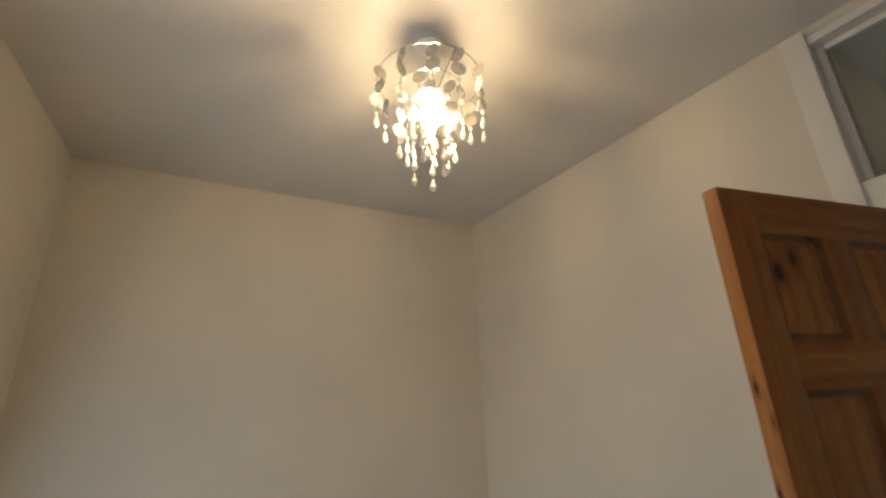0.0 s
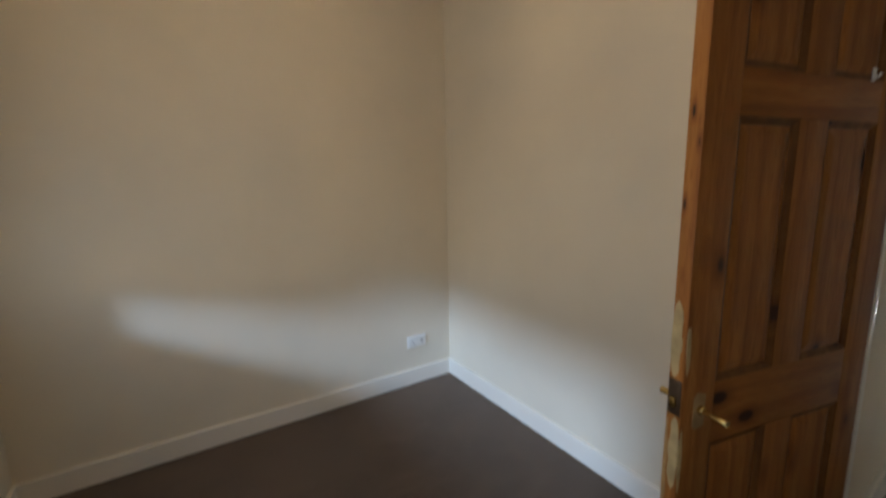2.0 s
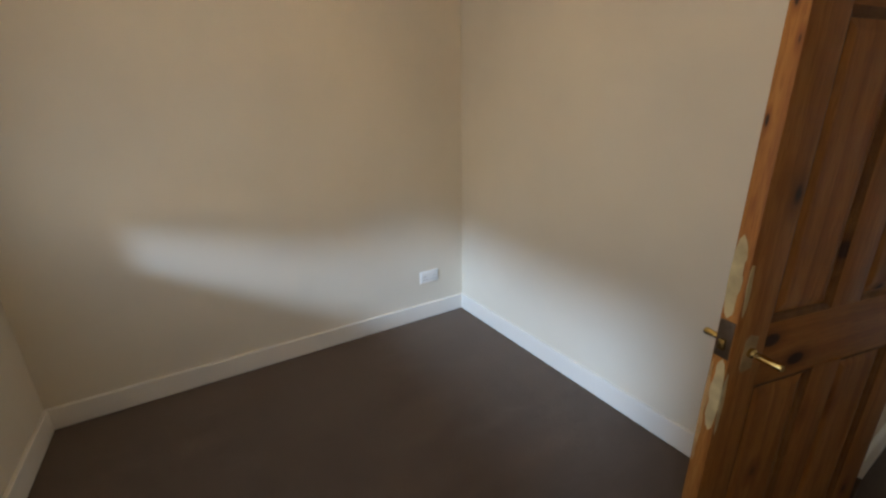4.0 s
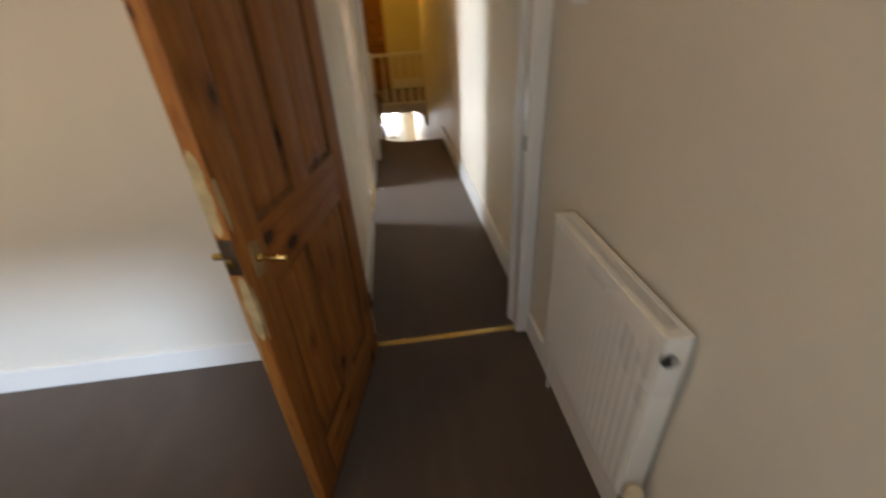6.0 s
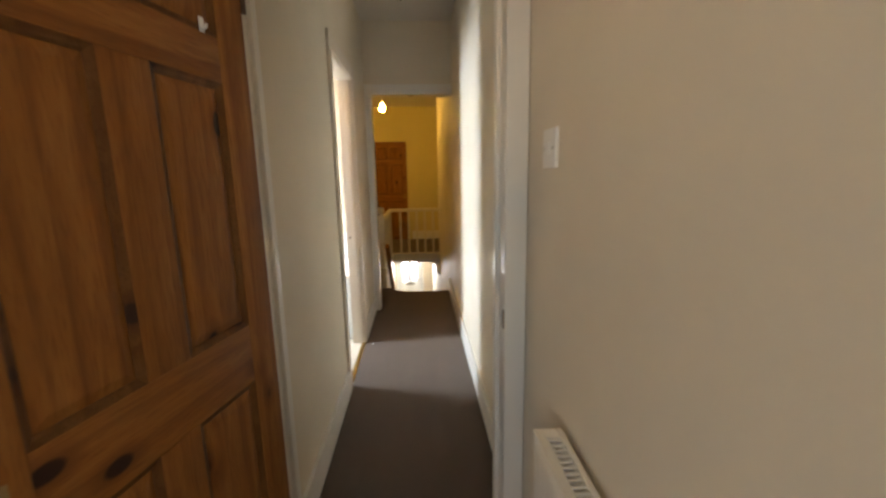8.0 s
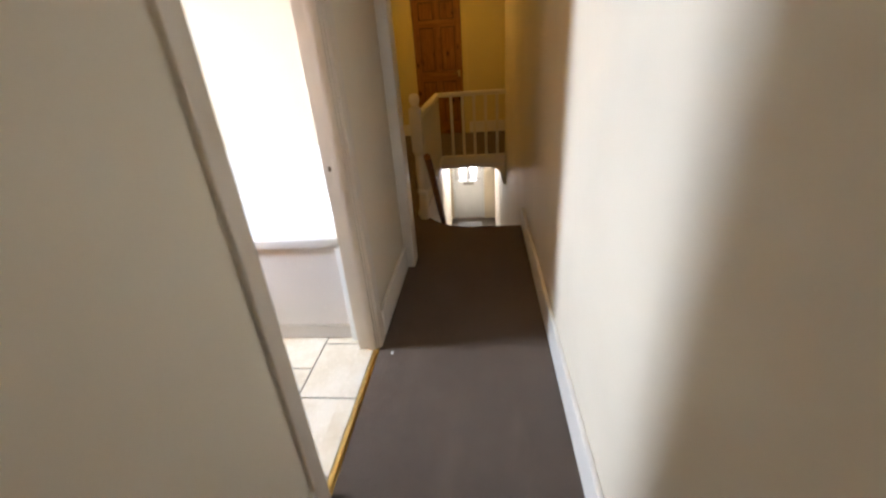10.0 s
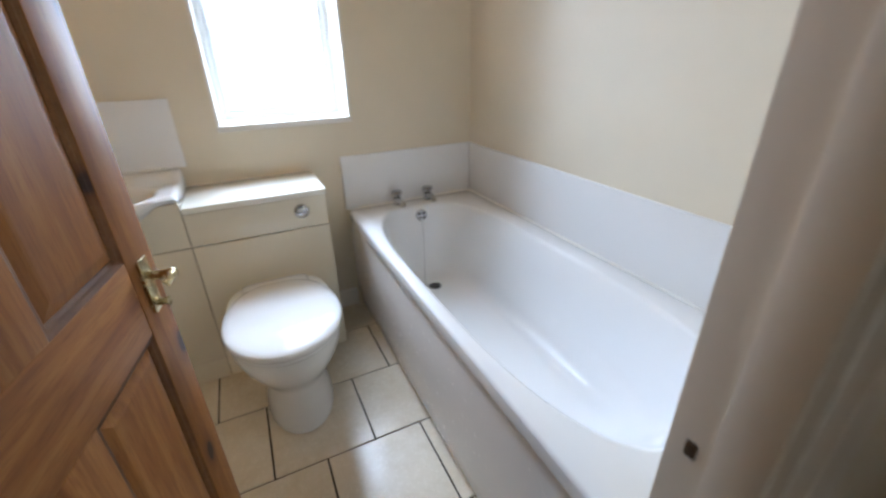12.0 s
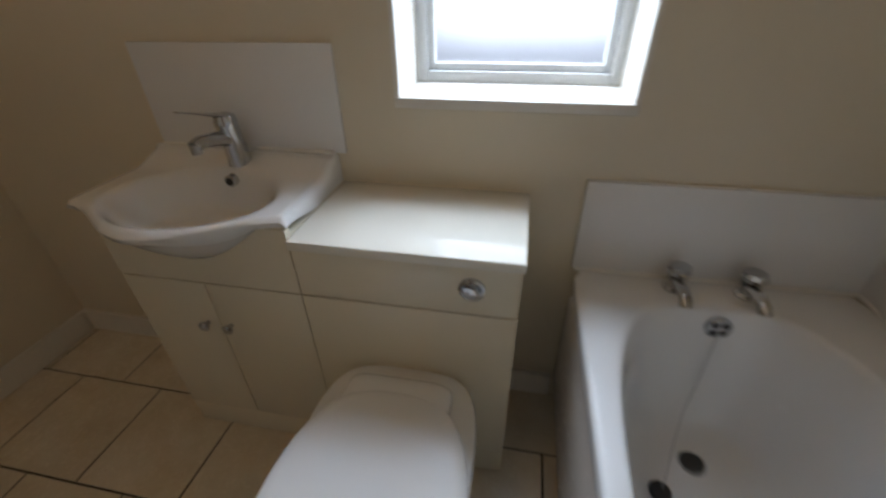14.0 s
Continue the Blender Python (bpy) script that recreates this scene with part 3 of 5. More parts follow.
def pine_door(name, m, w, h, label, patched, snib, turn, hinge_face, lock=(0.795, 0.945), rise=0.0):
    """A six-panel pine door: x from the hinge to the latch edge, thickness along y."""
    d = base(name, m, label, "door", kind="structure")
    T = 0.0180
    st = 0.098
    zs = [0.0, 0.195, lock[0], lock[1], 1.545 + rise, 1.640 + rise, 1.875 + rise, h]
    for u0, u1 in ((0, st), (w - st, w)):
        part("stile", boxes(((u0, -T, 0), (u1, T, h)), bevel=0.0025), PINE_V, d)
    for a, c in ((0, 1), (2, 3), (4, 5), (6, 7)):
        part("rail", boxes(((st, -T + 0.0006, zs[a]), (w - st, T - 0.0006, zs[c])), bevel=0.002), PINE_H, d)
    mid = w / 2
    for a, c in ((1, 2), (3, 4), (5, 6)):
        part("muntin", boxes(((mid - 0.05, -T + 0.0006, zs[a]), (mid + 0.05, T - 0.0006, zs[c])), bevel=0.002), PINE_V, d)
        for u0, u1 in ((st, mid - 0.05), (mid + 0.05, w - st)):
            bm = bmesh.new()
            ring = lambda i, y: [(u0 + i, y, zs[a] + i), (u1 - i, y, zs[a] + i), (u1 - i, y, zs[c] - i), (u0 + i, y, zs[c] - i)]
            loft(bm, [ring(0.0, -0.006), ring(0.008, -0.0065), ring(0.034, -0.013), ring(0.040, -0.0135)], cap_start=False)
            loft(bm, [ring(0.0, 0.006), ring(0.008, 0.0065), ring(0.034, 0.013), ring(0.040, 0.0135)], cap_start=False)
            panel = part("panel", bm, PINE_V, d, smooth=None)
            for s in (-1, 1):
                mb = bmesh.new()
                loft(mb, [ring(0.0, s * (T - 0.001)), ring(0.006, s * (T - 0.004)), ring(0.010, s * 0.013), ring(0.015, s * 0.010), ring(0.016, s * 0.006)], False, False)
                part("bead", mb, PINE_BEAD_SHADED, panel, smooth=None)
    for z in (0.24, 1.70):
        hb = turned([(0.0055, z), (0.0055, z + 0.075)], (-0.004, hinge_face * (T + 0.003), 0), "z", 12)
        part("hinge", hb, RUST, d, "dull tarnished butt hinge")
    part("latch", boxes(((w - 0.0005, -0.015, 0.880), (w + 0.0030, 0.016, 0.962)), bevel=0.0006), RUST, d, "tarnished latch face plate")
    part("latch_bolt", boxes(((w, -0.006, 0.898), (w + 0.010, 0.006, 0.922)), bevel=0.002), BRASS, d)
    if patched:
        # pale filler and scraped wood down the latch edge, ragged along one side
        for k, (a, c, t0, t1, mat_) in enumerate(((0.965, 1.140, -0.0178, 0.008, FILLER), (0.700, 0.876, -0.006, 0.0178, FILLER), (0.600, 0.868, -0.0178, -0.008, BARE))):
            n, side_a, side_b = 16, [], []
            for j in range(n + 1):
                zz, e = a + (c - a) * j / n, math.sin(math.pi * j / n) ** 0.35
                wob = 0.0018 * math.sin(j * 1.1 + k) + 0.0008 * math.sin(j * 3.3 + 2 * k)
                lo_, hi_ = (t0, t1 + wob) if k != 1 else (t0 + wob, t1)
                m_ = (lo_ + hi_) / 2
                side_a.append((max(-0.0178, m_ + (lo_ - m_) * e), zz))
                side_b.append((min(0.0178, m_ + (hi_ - m_) * e), zz))
            loop = side_a + side_b[::-1][1:-1]
            part("filler_patch", loft(bmesh.new(), [[(w - 0.0005 + 0.0021 * i, y, zz) for y, zz in loop] for i in range(2)]), mat_, d, "pale filler patch on the latch edge", smooth=None)
        # thin strip that carries the edge's grazing light as a paler tone
        part("planed_edge", boxes(((w - 0.0004, -0.0172, 0.004), (w + 0.0007, 0.0172, h - 0.004)), bevel=0.0004), PINE_LIT_EDGE, d, "latch edge in lighter pine for the grazing light")
        for k, (u, a, c, hw) in enumerate(((w - 0.007, 0.98, 1.09, 0.006), (w - 0.005, 0.70, 0.85, 0.005))):
            n, rings = 18, []
            for i in range(2):
                rings.append([(min(w - 0.001, u + hw * (1 + 0.3 * math.sin(2 * q + k)) * math.cos(q)), T - 0.0005 + 0.0014 * i,
                               (a + c) / 2 + (c - a) / 2 * (1 + 0.1 * math.sin(3 * q + k)) * math.sin(q)) for q in (2 * math.pi * j / n for j in range(n))])
            part("filler_patch", loft(bmesh.new(), rings), FILLER, d, "pale filler patch beside the latch edge", smooth=None)
    for s in (-1, 1):
        if patched:
            handle_stub(d, w - 0.055, 0.888, s)
        else:
            lever_set(d, w - 0.055, 0.858 if snib else 0.905, s, turn, snib, 0.034 if snib else 0.082, PALE_BRASS if snib else BRASS)
    return d


tip = Vector((-0.850, -0.602))
hinge = Vector((DOOR_W + 0.010, 0.062))
swing = math.degrees(math.atan2(tip.y - hinge.y, tip.x - hinge.x))
pine_door("door_1", pose(hinge.x, hinge.y, 0.012, 0, 0, swing), (tip - hinge).length, 1.950,
          "open knotty pine panel door with pale filler at its latch edge", True, False, -1, 1, rise=-0.026)
hook = base("coat_hook", pose(hinge.x, hinge.y, 0.012, 0, 0, swing), "small white plastic hook stuck on the pine door", "hook")
part("pad", boxes(((0.139, 0.0181, 1.612), (0.153, 0.0205, 1.642)), bevel=0.002), PLASTIC, hook)
part("prong", tube([(0.146, 0.0195, 1.624), (0.146, 0.028, 1.620), (0.146, 0.032, 1.628)], 0.003, 8), PLASTIC, hook)
pine_door("door_2", pose(BATH_E + 0.002, BD_S + 0.022, 0.012, 0, 0, 169.8), 0.725, 1.976,
          "open knotty pine bathroom door with a brass lever and snib", False, True, -1, -1, (0.762, 0.905))


# ---- bedroom ----
def radiator():
    y0, y1, z0, z1, x0, x1 = -0.832, -0.278, 0.236, 0.790, -0.047, 0.014
    r = base("radiator", pose(0, 0, 0), "white enamelled panel radiator hung low on the wall", "radiator")
    bm = bmesh.new()
    n = 17
    step = (y1 - y0 - 0.05) / n
    prof = [(y0, x0 + 0.010), (y0 + 0.010, x0 + 0.002)]
    for i in range(n):
        a = y0 + 0.025 + i * step
        prof += [(a + 0.10 * step, x0 + 0.002), (a + 0.28 * step, x0 + 0.0042), (a + 0.62 * step, x0 + 0.0042), (a + 0.80 * step, x0 + 0.002)]
    prof += [(y1 - 0.010, x0 + 0.002), (y1, x0 + 0.010)]
    rows = [(z0, 0.012), (z0 + 0.012, 0.002), (z0 + 0.030, 0.0), (z0 + 0.055, 1.0), (z1 - 0.065, 1.0), (z1 - 0.040, 0.0), (z1 - 0.012, 0.002), (z1 - 0.002, 0.010)]
    grid = []
    for z, k in rows:
        grid.append([bm.verts.new(((x0 + 0.002 + k) if k < 0.5 and k > 0 else (x0 + 0.002 if k == 0 else x), y, z)) for y, x in prof])
    back = [[bm.verts.new((x0 + 0.022, y, z)) for y, x in prof] for z in (z0, z1 - 0.002)]
    grid = [back[0]] + grid + [back[1]]
    for a, c in zip(grid, grid[1:]):
        for i in range(len(a) - 1):
            bm.faces.new((a[i], a[i + 1], c[i + 1], c[i]))
    part("front_panel", bm, RAD, r, "white ribbed front panel", smooth=50)
    part("rear_panel", boxes(((x1 - 0.014, y0 + 0.01, z0), (x1 - 0.001, y1 - 0.01, z1 - 0.01)), bevel=0.003), RAD, r)
    for a in (y0 - 0.001, y1 - 0.004):
        part("side_panel", boxes(((x0 + 0.006, a, z0 + 0.03), (x1, a + 0.005, z1 - 0.004)), bevel=0.002), RAD, r)
    g = bmesh.new()
    box(g, (x0 + 0.001, y0, z1 - 0.006), (x0 + 0.016, y1, z1), 0.002)
    box(g, (x1 - 0.012, y0, z1 - 0.006), (x1, y1, z1), 0.002)
    box(g, (x0 + 0.016, y0, z1 - 0.006), (x1 - 0.012, y0 + 0.03, z1 - 0.001))
    box(g, (x0 + 0.016, y1 - 0.03, z1 - 0.006), (x1 - 0.012, y1, z1 - 0.001))
    grille = part("top_grille", g, RAD, r, "slotted white top grille")
    k = 32
    slat = finish("slat", boxes(((x0 + 0.016, -0.0026, z1 - 0.006), (x1 - 0.012, 0.0026, z1 - 0.0015))), RAD)
    for i in range(k):
        o = new("slat", slat)
        o.parent, o.location = grille, (0, y0 + 0.036 + (y1 - y0 - 0.072) * i / (k - 1), 0)
    part("convector", boxes(((x0 + 0.023, y0 + 0.02, z0 + 0.02), (x1 - 0.016, y1 - 0.02, z1 - 0.05))), SHADOWED, r)
    bl = turned([(0.016, y0 - 0.006), (0.016, y0 + 0.002)], (x0 + 0.020, 0, z1 - 0.055), "y", 20)
    part("bleed_hole", bl, DARK, r)
    part("bleed_valve", turned([(0.010, y0 - 0.014), (0.010, y0 - 0.004)], (x0 + 0.024, 0, z1 - 0.050), "y", 6), CHROME, r)
    vz, vx, lx = 0.252, x0 + 0.017, x0 + 0.035
    valve = part("valve_body", turned([(0.011, y0 - 0.045), (0.013, y0 - 0.03), (0.013, y0 - 0.006), (0.009, y0)], (vx, 0, vz), "y", 16), CHROME, r)
    part("valve_knob", turned([(0.016, vz + 0.01), (0.021, vz + 0.02), (0.024, vz + 0.04), (0.023, vz + 0.075), (0.017, vz + 0.088), (0.004, vz + 0.090)], (vx, y0 - 0.032, 0), "z", 18),
         OLD_PLASTIC, valve, "yellowed thermostatic knob")
    part("pipe", tube([(vx, y0 - 0.032, vz + 0.01), (vx, y0 - 0.032, vz - 0.04), (EAST - 0.032, y0 - 0.032, vz - 0.09), (EAST - 0.032, y0 - 0.032, 0.0)], 0.0075), WHITE, r, "white painted pipe")
    part("pipe", tube([(lx, y1 + 0.012, 0.275), (lx, y1 + 0.012, 0.22), (EAST - 0.030, y1 + 0.012, 0.17), (EAST - 0.030, y1 + 0.012, 0.0)], 0.006), WHITE, r, "white painted pipe")
    part("lockshield", turned([(0.010, y1 + 0.022), (0.011, y1 + 0.012), (0.009, y1)], (lx, 0, 0.275), "y", 14), PLASTIC, r)
    for y in (y0 + 0.10, y1 - 0.10):
        part("bracket", boxes(((x1 - 0.001, y - 0.015, z0 + 0.05), (EAST - 0.0005, y + 0.015, z1 - 0.06))), RAD, r)
    return r


radiator()


def double_socket():
    s = base("wall_socket", pose(WEST, -0.172, 0.312), "white double socket low on the wall", "socket")
    part("face_plate", boxes(((0.0003, -0.073, -0.043), (0.010, 0.073, 0.043)), bevel=0.004), PLASTIC, s)
    for y in (-0.036, 0.036):
        part("switch", boxes(((0.010, y - 0.007 + 0.02, 0.012), (0.0125, y + 0.007 + 0.02, 0.034)), bevel=0.001), PLASTIC, s)
        for dy, dz, h in ((0, 0.004, 0.009), (-0.011, -0.018, 0.005), (0.011, -0.018, 0.005)):
            part("pin_hole", boxes(((0.0095, y + dy - 0.0035, dz - h / 2), (0.0104, y + dy + 0.0035, dz + h / 2))), DARK, s)
    for y in (-0.060, 0.060):
        part("screw", turned([(0.0035, 0.0098), (0.0030, 0.0108)], (0, y, 0), "x", 12), STEEL, s)


double_socket()
sw = base("light_switch", pose(EAST, -0.122, 1.372), "white plastic light switch beside the doorway", "light switch")
part("face_plate", boxes(((-0.009, -0.043, -0.043), (-0.0003, 0.043, 0.043)), bevel=0.003), PLASTIC, sw)
part("rocker", boxes(((-0.013, -0.009, -0.013), (-0.009, 0.009, 0.013)), bevel=0.002), PLASTIC, sw)
for y in (-0.030, 0.030):
    part("screw", turned([(0.003, -0.0101), (0.0035, -0.0088)], (0, y, 0), "x", 12), STEEL, sw)


def chandelier():
    c = base("chandelier", pose(-1.395, -1.012, TOP), "small droplet chandelier with pale shell discs and a lit bulb", "ceiling light")
    part("ceiling_rose", turned([(0.048, -0.0005), (0.050, -0.012), (0.046, -0.026), (0.022, -0.034), (0.014, -0.050)], n=28), PLASTIC, c, "white ceiling rose")
    part("cord", tube([(0, 0, -0.045), (0, 0, -0.18)], 0.0035, 8), PLASTIC, c)
    part("lamp_holder", turned([(0.010, -0.165), (0.020, -0.178), (0.021, -0.222), (0.044, -0.228), (0.044, -0.231), (0.021, -0.234), (0.016, -0.246)], n=24), PLASTIC, c, "white lamp holder with a flat ring")
    part("bulb", turned([(0.013, -0.243), (0.017, -0.256), (0.029, -0.275), (0.035, -0.298), (0.031, -0.322), (0.017, -0.338), (0.003, -0.342)], n=22), BULB, c, "lit warm bulb")
    tiers = [(0.170, -0.172, 12), (0.104, -0.205, 8), (0.056, -0.238, 5)]
    for r, z, n in tiers:
        ring = [(r * math.cos(2 * math.pi * i / 40), r * math.sin(2 * math.pi * i / 40), z) for i in range(41)]
        part("ring", tube(ring, 0.0017, 6), CHROME, c, "thin chrome ring")
    for k in range(3):
        a = 2 * math.pi * k / 3
        part("spoke", tube([(r * math.cos(a), r * math.sin(a), z) for r, z, n in tiers] + [(0.03 * math.cos(a), 0.03 * math.sin(a), -0.2285)], 0.0018, 6), CHROME, c)
    rng = random.Random(4)
    disc = finish("disc", turned([(0.0228, -0.0007), (0.0235, 0.0), (0.0228, 0.0007)], axis="x", n=20), DISC, 40)
    bead = finish("droplet", turned([(0.0012, 0.011), (0.0045, 0.006), (0.0062, 0.0), (0.0045, -0.006), (0.0012, -0.011)], n=8), DROPLET)
    drop = finish("droplet", turned([(0.0015, 0.022), (0.0050, 0.012), (0.0060, 0.002), (0.0105, -0.010), (0.0060, -0.019), (0.001, -0.024)], n=8), DROPLET)
    chains = [[(disc, 0.0245), (disc, 0.0245), (bead, 0.013), (drop, 0.0255)],
              [(bead, 0.013), (disc, 0.0245), (bead, 0.013), (disc, 0.0245), (bead, 0.014), (drop, 0.0255)],
              [(bead, 0.020), (bead, 0.014), (disc, 0.0245), (disc, 0.0245), (bead, 0.016), (drop, 0.0255), (drop, 0.0255)]]
    for (r, z, n), chain in zip(tiers, chains):
        for i in range(n):
            a = 2 * math.pi * (i + 0.3 * rng.random()) / n
            x, y = r * math.cos(a), r * math.sin(a)
            seq = chain[1:] if i % 3 == 1 and r < 0.15 else chain + [(drop, 0.0255)] * (i % 4 == 2 and r > 0.15)
            string = part("string", tube([(x, y, z), (x, y, z - sum(2 * h for _, h in seq))], 0.0006, 4), CHROME, c)
            zz = z
            for me, h in seq:
                zz -= h
                o = new(me.name, me)
                o.parent = string
                o.location = (x, y, zz)
                o.rotation_euler = (0, 0, a + rng.uniform(-1.5, 1.5))
                zz -= h
    return c


chandelier()

# ---- passage, landing and stairs ----
sd = base("smoke_alarm", pose(-0.365, 2.33, TOP), "small round smoke alarm on the passage ceiling", "smoke alarm")
part("body", turned([(0.050, -0.0005), (0.050, -0.018), (0.040, -0.032), (0.012, -0.036)], n=24), PLASTIC, sd)
part("vent", turned([(0.018, -0.034), (0.016, -0.044), (0.004, -0.046)], n=18), DARK, sd, "dark sensor vent")

BAL = painted("landing_gloss_paint", (0.76, 0.70, 0.55), 0.35, wear=0.06, grain=80, relief=0.08)


def newel(x, y):
    n = base("newel_post", pose(x, y, -0.07), "cream painted turned newel post at the stair head", "newel post")
    part("block", boxes(((-0.042, -0.042, 0.62), (0.042, 0.042, 0.93)), bevel=0.004), BAL, n)
    part("shaft", turned([(0.036, 0.62), (0.040, 0.60), (0.026, 0.585), (0.034, 0.55), (0.040, 0.46), (0.034, 0.36), (0.026, 0.325), (0.040, 0.31), (0.040, 0.295), (0.028, 0.28), (0.034, 0.22), (0.037, 0.15), (0.037, 0.0701)], n=20), BAL, n)
    part("ball", turned([(0.030, 0.928), (0.034, 0.940), (0.018, 0.950), (0.030, 0.965), (0.040, 0.990), (0.036, 1.015), (0.020, 1.032), (0.002, 1.036)], n=20), BAL, n)


NX, NY = -0.745, 3.70
newel(NX + 0.030, NY)


def balustrade():
    b = base("balustrade", pose(0, 0, 0), "cream painted balustrade round the stairwell", "balustrade")
    part("handrail", boxes(((NX - 0.03, NY + 0.043, 0.735), (NX + 0.03, WELL_N + 0.03, 0.785)), bevel=0.012), BAL, b)
    part("handrail", boxes(((NX + 0.03, WELL_N - 0.03, 0.736), (HALL_E, WELL_N + 0.03, 0.786)), bevel=0.012), BAL, b)
    part("base_rail", boxes(((NX - 0.03, NY + 0.043, 0.001), (NX + 0.03, WELL_N + 0.03, 0.040)), bevel=0.006), BAL, b)
    part("base_rail", boxes(((NX + 0.03, WELL_N - 0.03, 0.001), (HALL_E, WELL_N + 0.03, 0.041)), bevel=0.006), BAL, b)
    me = finish("baluster", boxes(((-0.016, -0.016, 0.04), (0.016, 0.016, 0.738)), bevel=0.003), BAL)
    for i in range(5):
        o = new("baluster", me)
        o.parent, o.location = b, (NX + 0.03 + 0.130 + 0.135 * i, WELL_N, 0)
    for i in range(15):
        o = new("baluster", me)
        o.parent, o.location = b, (NX, NY + 0.10 + (WELL_N - NY - 0.14) * i / 14, 0)


balustrade()
setting("trim", boxes(((HALL_W - 0.02, WELL_N - 0.022, -0.066), (HALL_E, WELL_N - 0.001, 0.0005)), bevel=0.003), BAL, "cream painted fascia board under the landing edge", "fascia")


def scroll_bracket():
    """A curved bracket under the landing, against the wall."""
    bm = bmesh.new()
    y0, y1 = WELL_N + 0.022, WELL_N + 0.10
    rings = []
    pts = [(HALL_E - 0.001, -0.126), (HALL_E - 0.19, -0.126)]
    for i in range(9):
        a = math.pi / 2 * i / 8
        pts.append((HALL_E - 0.055 - 0.12 * (1 - math.sin(a)), -0.135 - 0.16 * (1 - math.cos(a))))
    pts += [(HALL_E - 0.045, -0.33), (HALL_E - 0.02, -0.36), (HALL_E - 0.001, -0.36)]
    loft(bm, [[(x, y, z) for x, z in pts] for y in (y0, y1)])
    return thing("scroll_bracket", bm, BAL, "cream plaster scroll bracket under the landing edge", "bracket", smooth=40)


scroll_bracket()


def stairs():
    s = base("staircase", pose(0, EDGE, 0), "carpeted straight staircase going down", "staircase")
    rise, going = -LOW / 13, 0.215
    nose = finish("tread", boxes(((HALL_W - 0.02, -0.018, -0.03), (HALL_E, going + 0.002, 0.0)), bevel=0.010), CARPET, 35)
    riser = finish("riser", boxes(((HALL_W - 0.0195, 0.0, -rise + 0.0), (HALL_E - 0.001, 0.012, -0.03))), CARPET)
    for i in range(12):
        o = new("tread", nose)
        o.parent, o.location = s, (0, going * i, -rise * (i + 1))
    for i in range(13):
        o = new("riser", riser)
        o.parent, o.location = s, (0, going * i - 0.002, -rise * i)
    hr = part("handrail", tube([(NX + 0.085, 0.262, 0.50), (NX + 0.085, 0.36, 0.42), (NX + 0.085, 2.5, -1.86)], 0.028, 12), PINE_V, s, "brown wooden stair handrail")


stairs()

d3 = pine_door("door_3", pose(-1.222, FAR + 0.045, 0.004, 0, 0, 0), 0.724, 1.992, "closed brown pine door across the landing", False, False, -1, -1)
tr = base("door_frame", pose(0, 0, 0), "cream casing round the landing door, yellow lamplight in its paint", "door frame", kind="structure")
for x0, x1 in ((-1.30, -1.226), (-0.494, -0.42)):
    part("architrave", boxes(((x0, FAR - 0.018, 0.0), (x1, FAR - 0.001, 2.07)), bevel=0.004), LAMP_YELLOW, tr)
part("architrave", boxes(((-1.226, FAR - 0.0175, 2.0), (-0.494, FAR - 0.0015, 2.069)), bevel=0.004), LAMP_YELLOW, tr)
thing("threshold_strip", boxes(((-1.22, FAR - 0.03, 0.001), (-0.50, FAR + 0.01, 0.008)), bevel=0.002), CHROME, "bright metal strip under the landing door", "threshold strip")

pl = base("pendant_light", pose(-0.780, 5.40, TOP), "plain pendant lamp with a lit warm bulb", "ceiling light")
part("ceiling_rose", turned([(0.046, -0.0005), (0.048, -0.014), (0.020, -0.03)], n=24), PLASTIC, pl)
part("cord", tube([(0, 0, -0.028), (0, 0, -0.245)], 0.0035, 8), PLASTIC, pl)
part("lamp_holder", turned([(0.012, -0.24), (0.019, -0.25), (0.019, -0.285)], n=16), PLASTIC, pl)
part("bulb", turned([(0.014, -0.284), (0.030, -0.31), (0.040, -0.345), (0.034, -0.38), (0.014, -0.397), (0.002, -0.40)], n=20), BULB_LANDING, pl, "lit warm bulb")


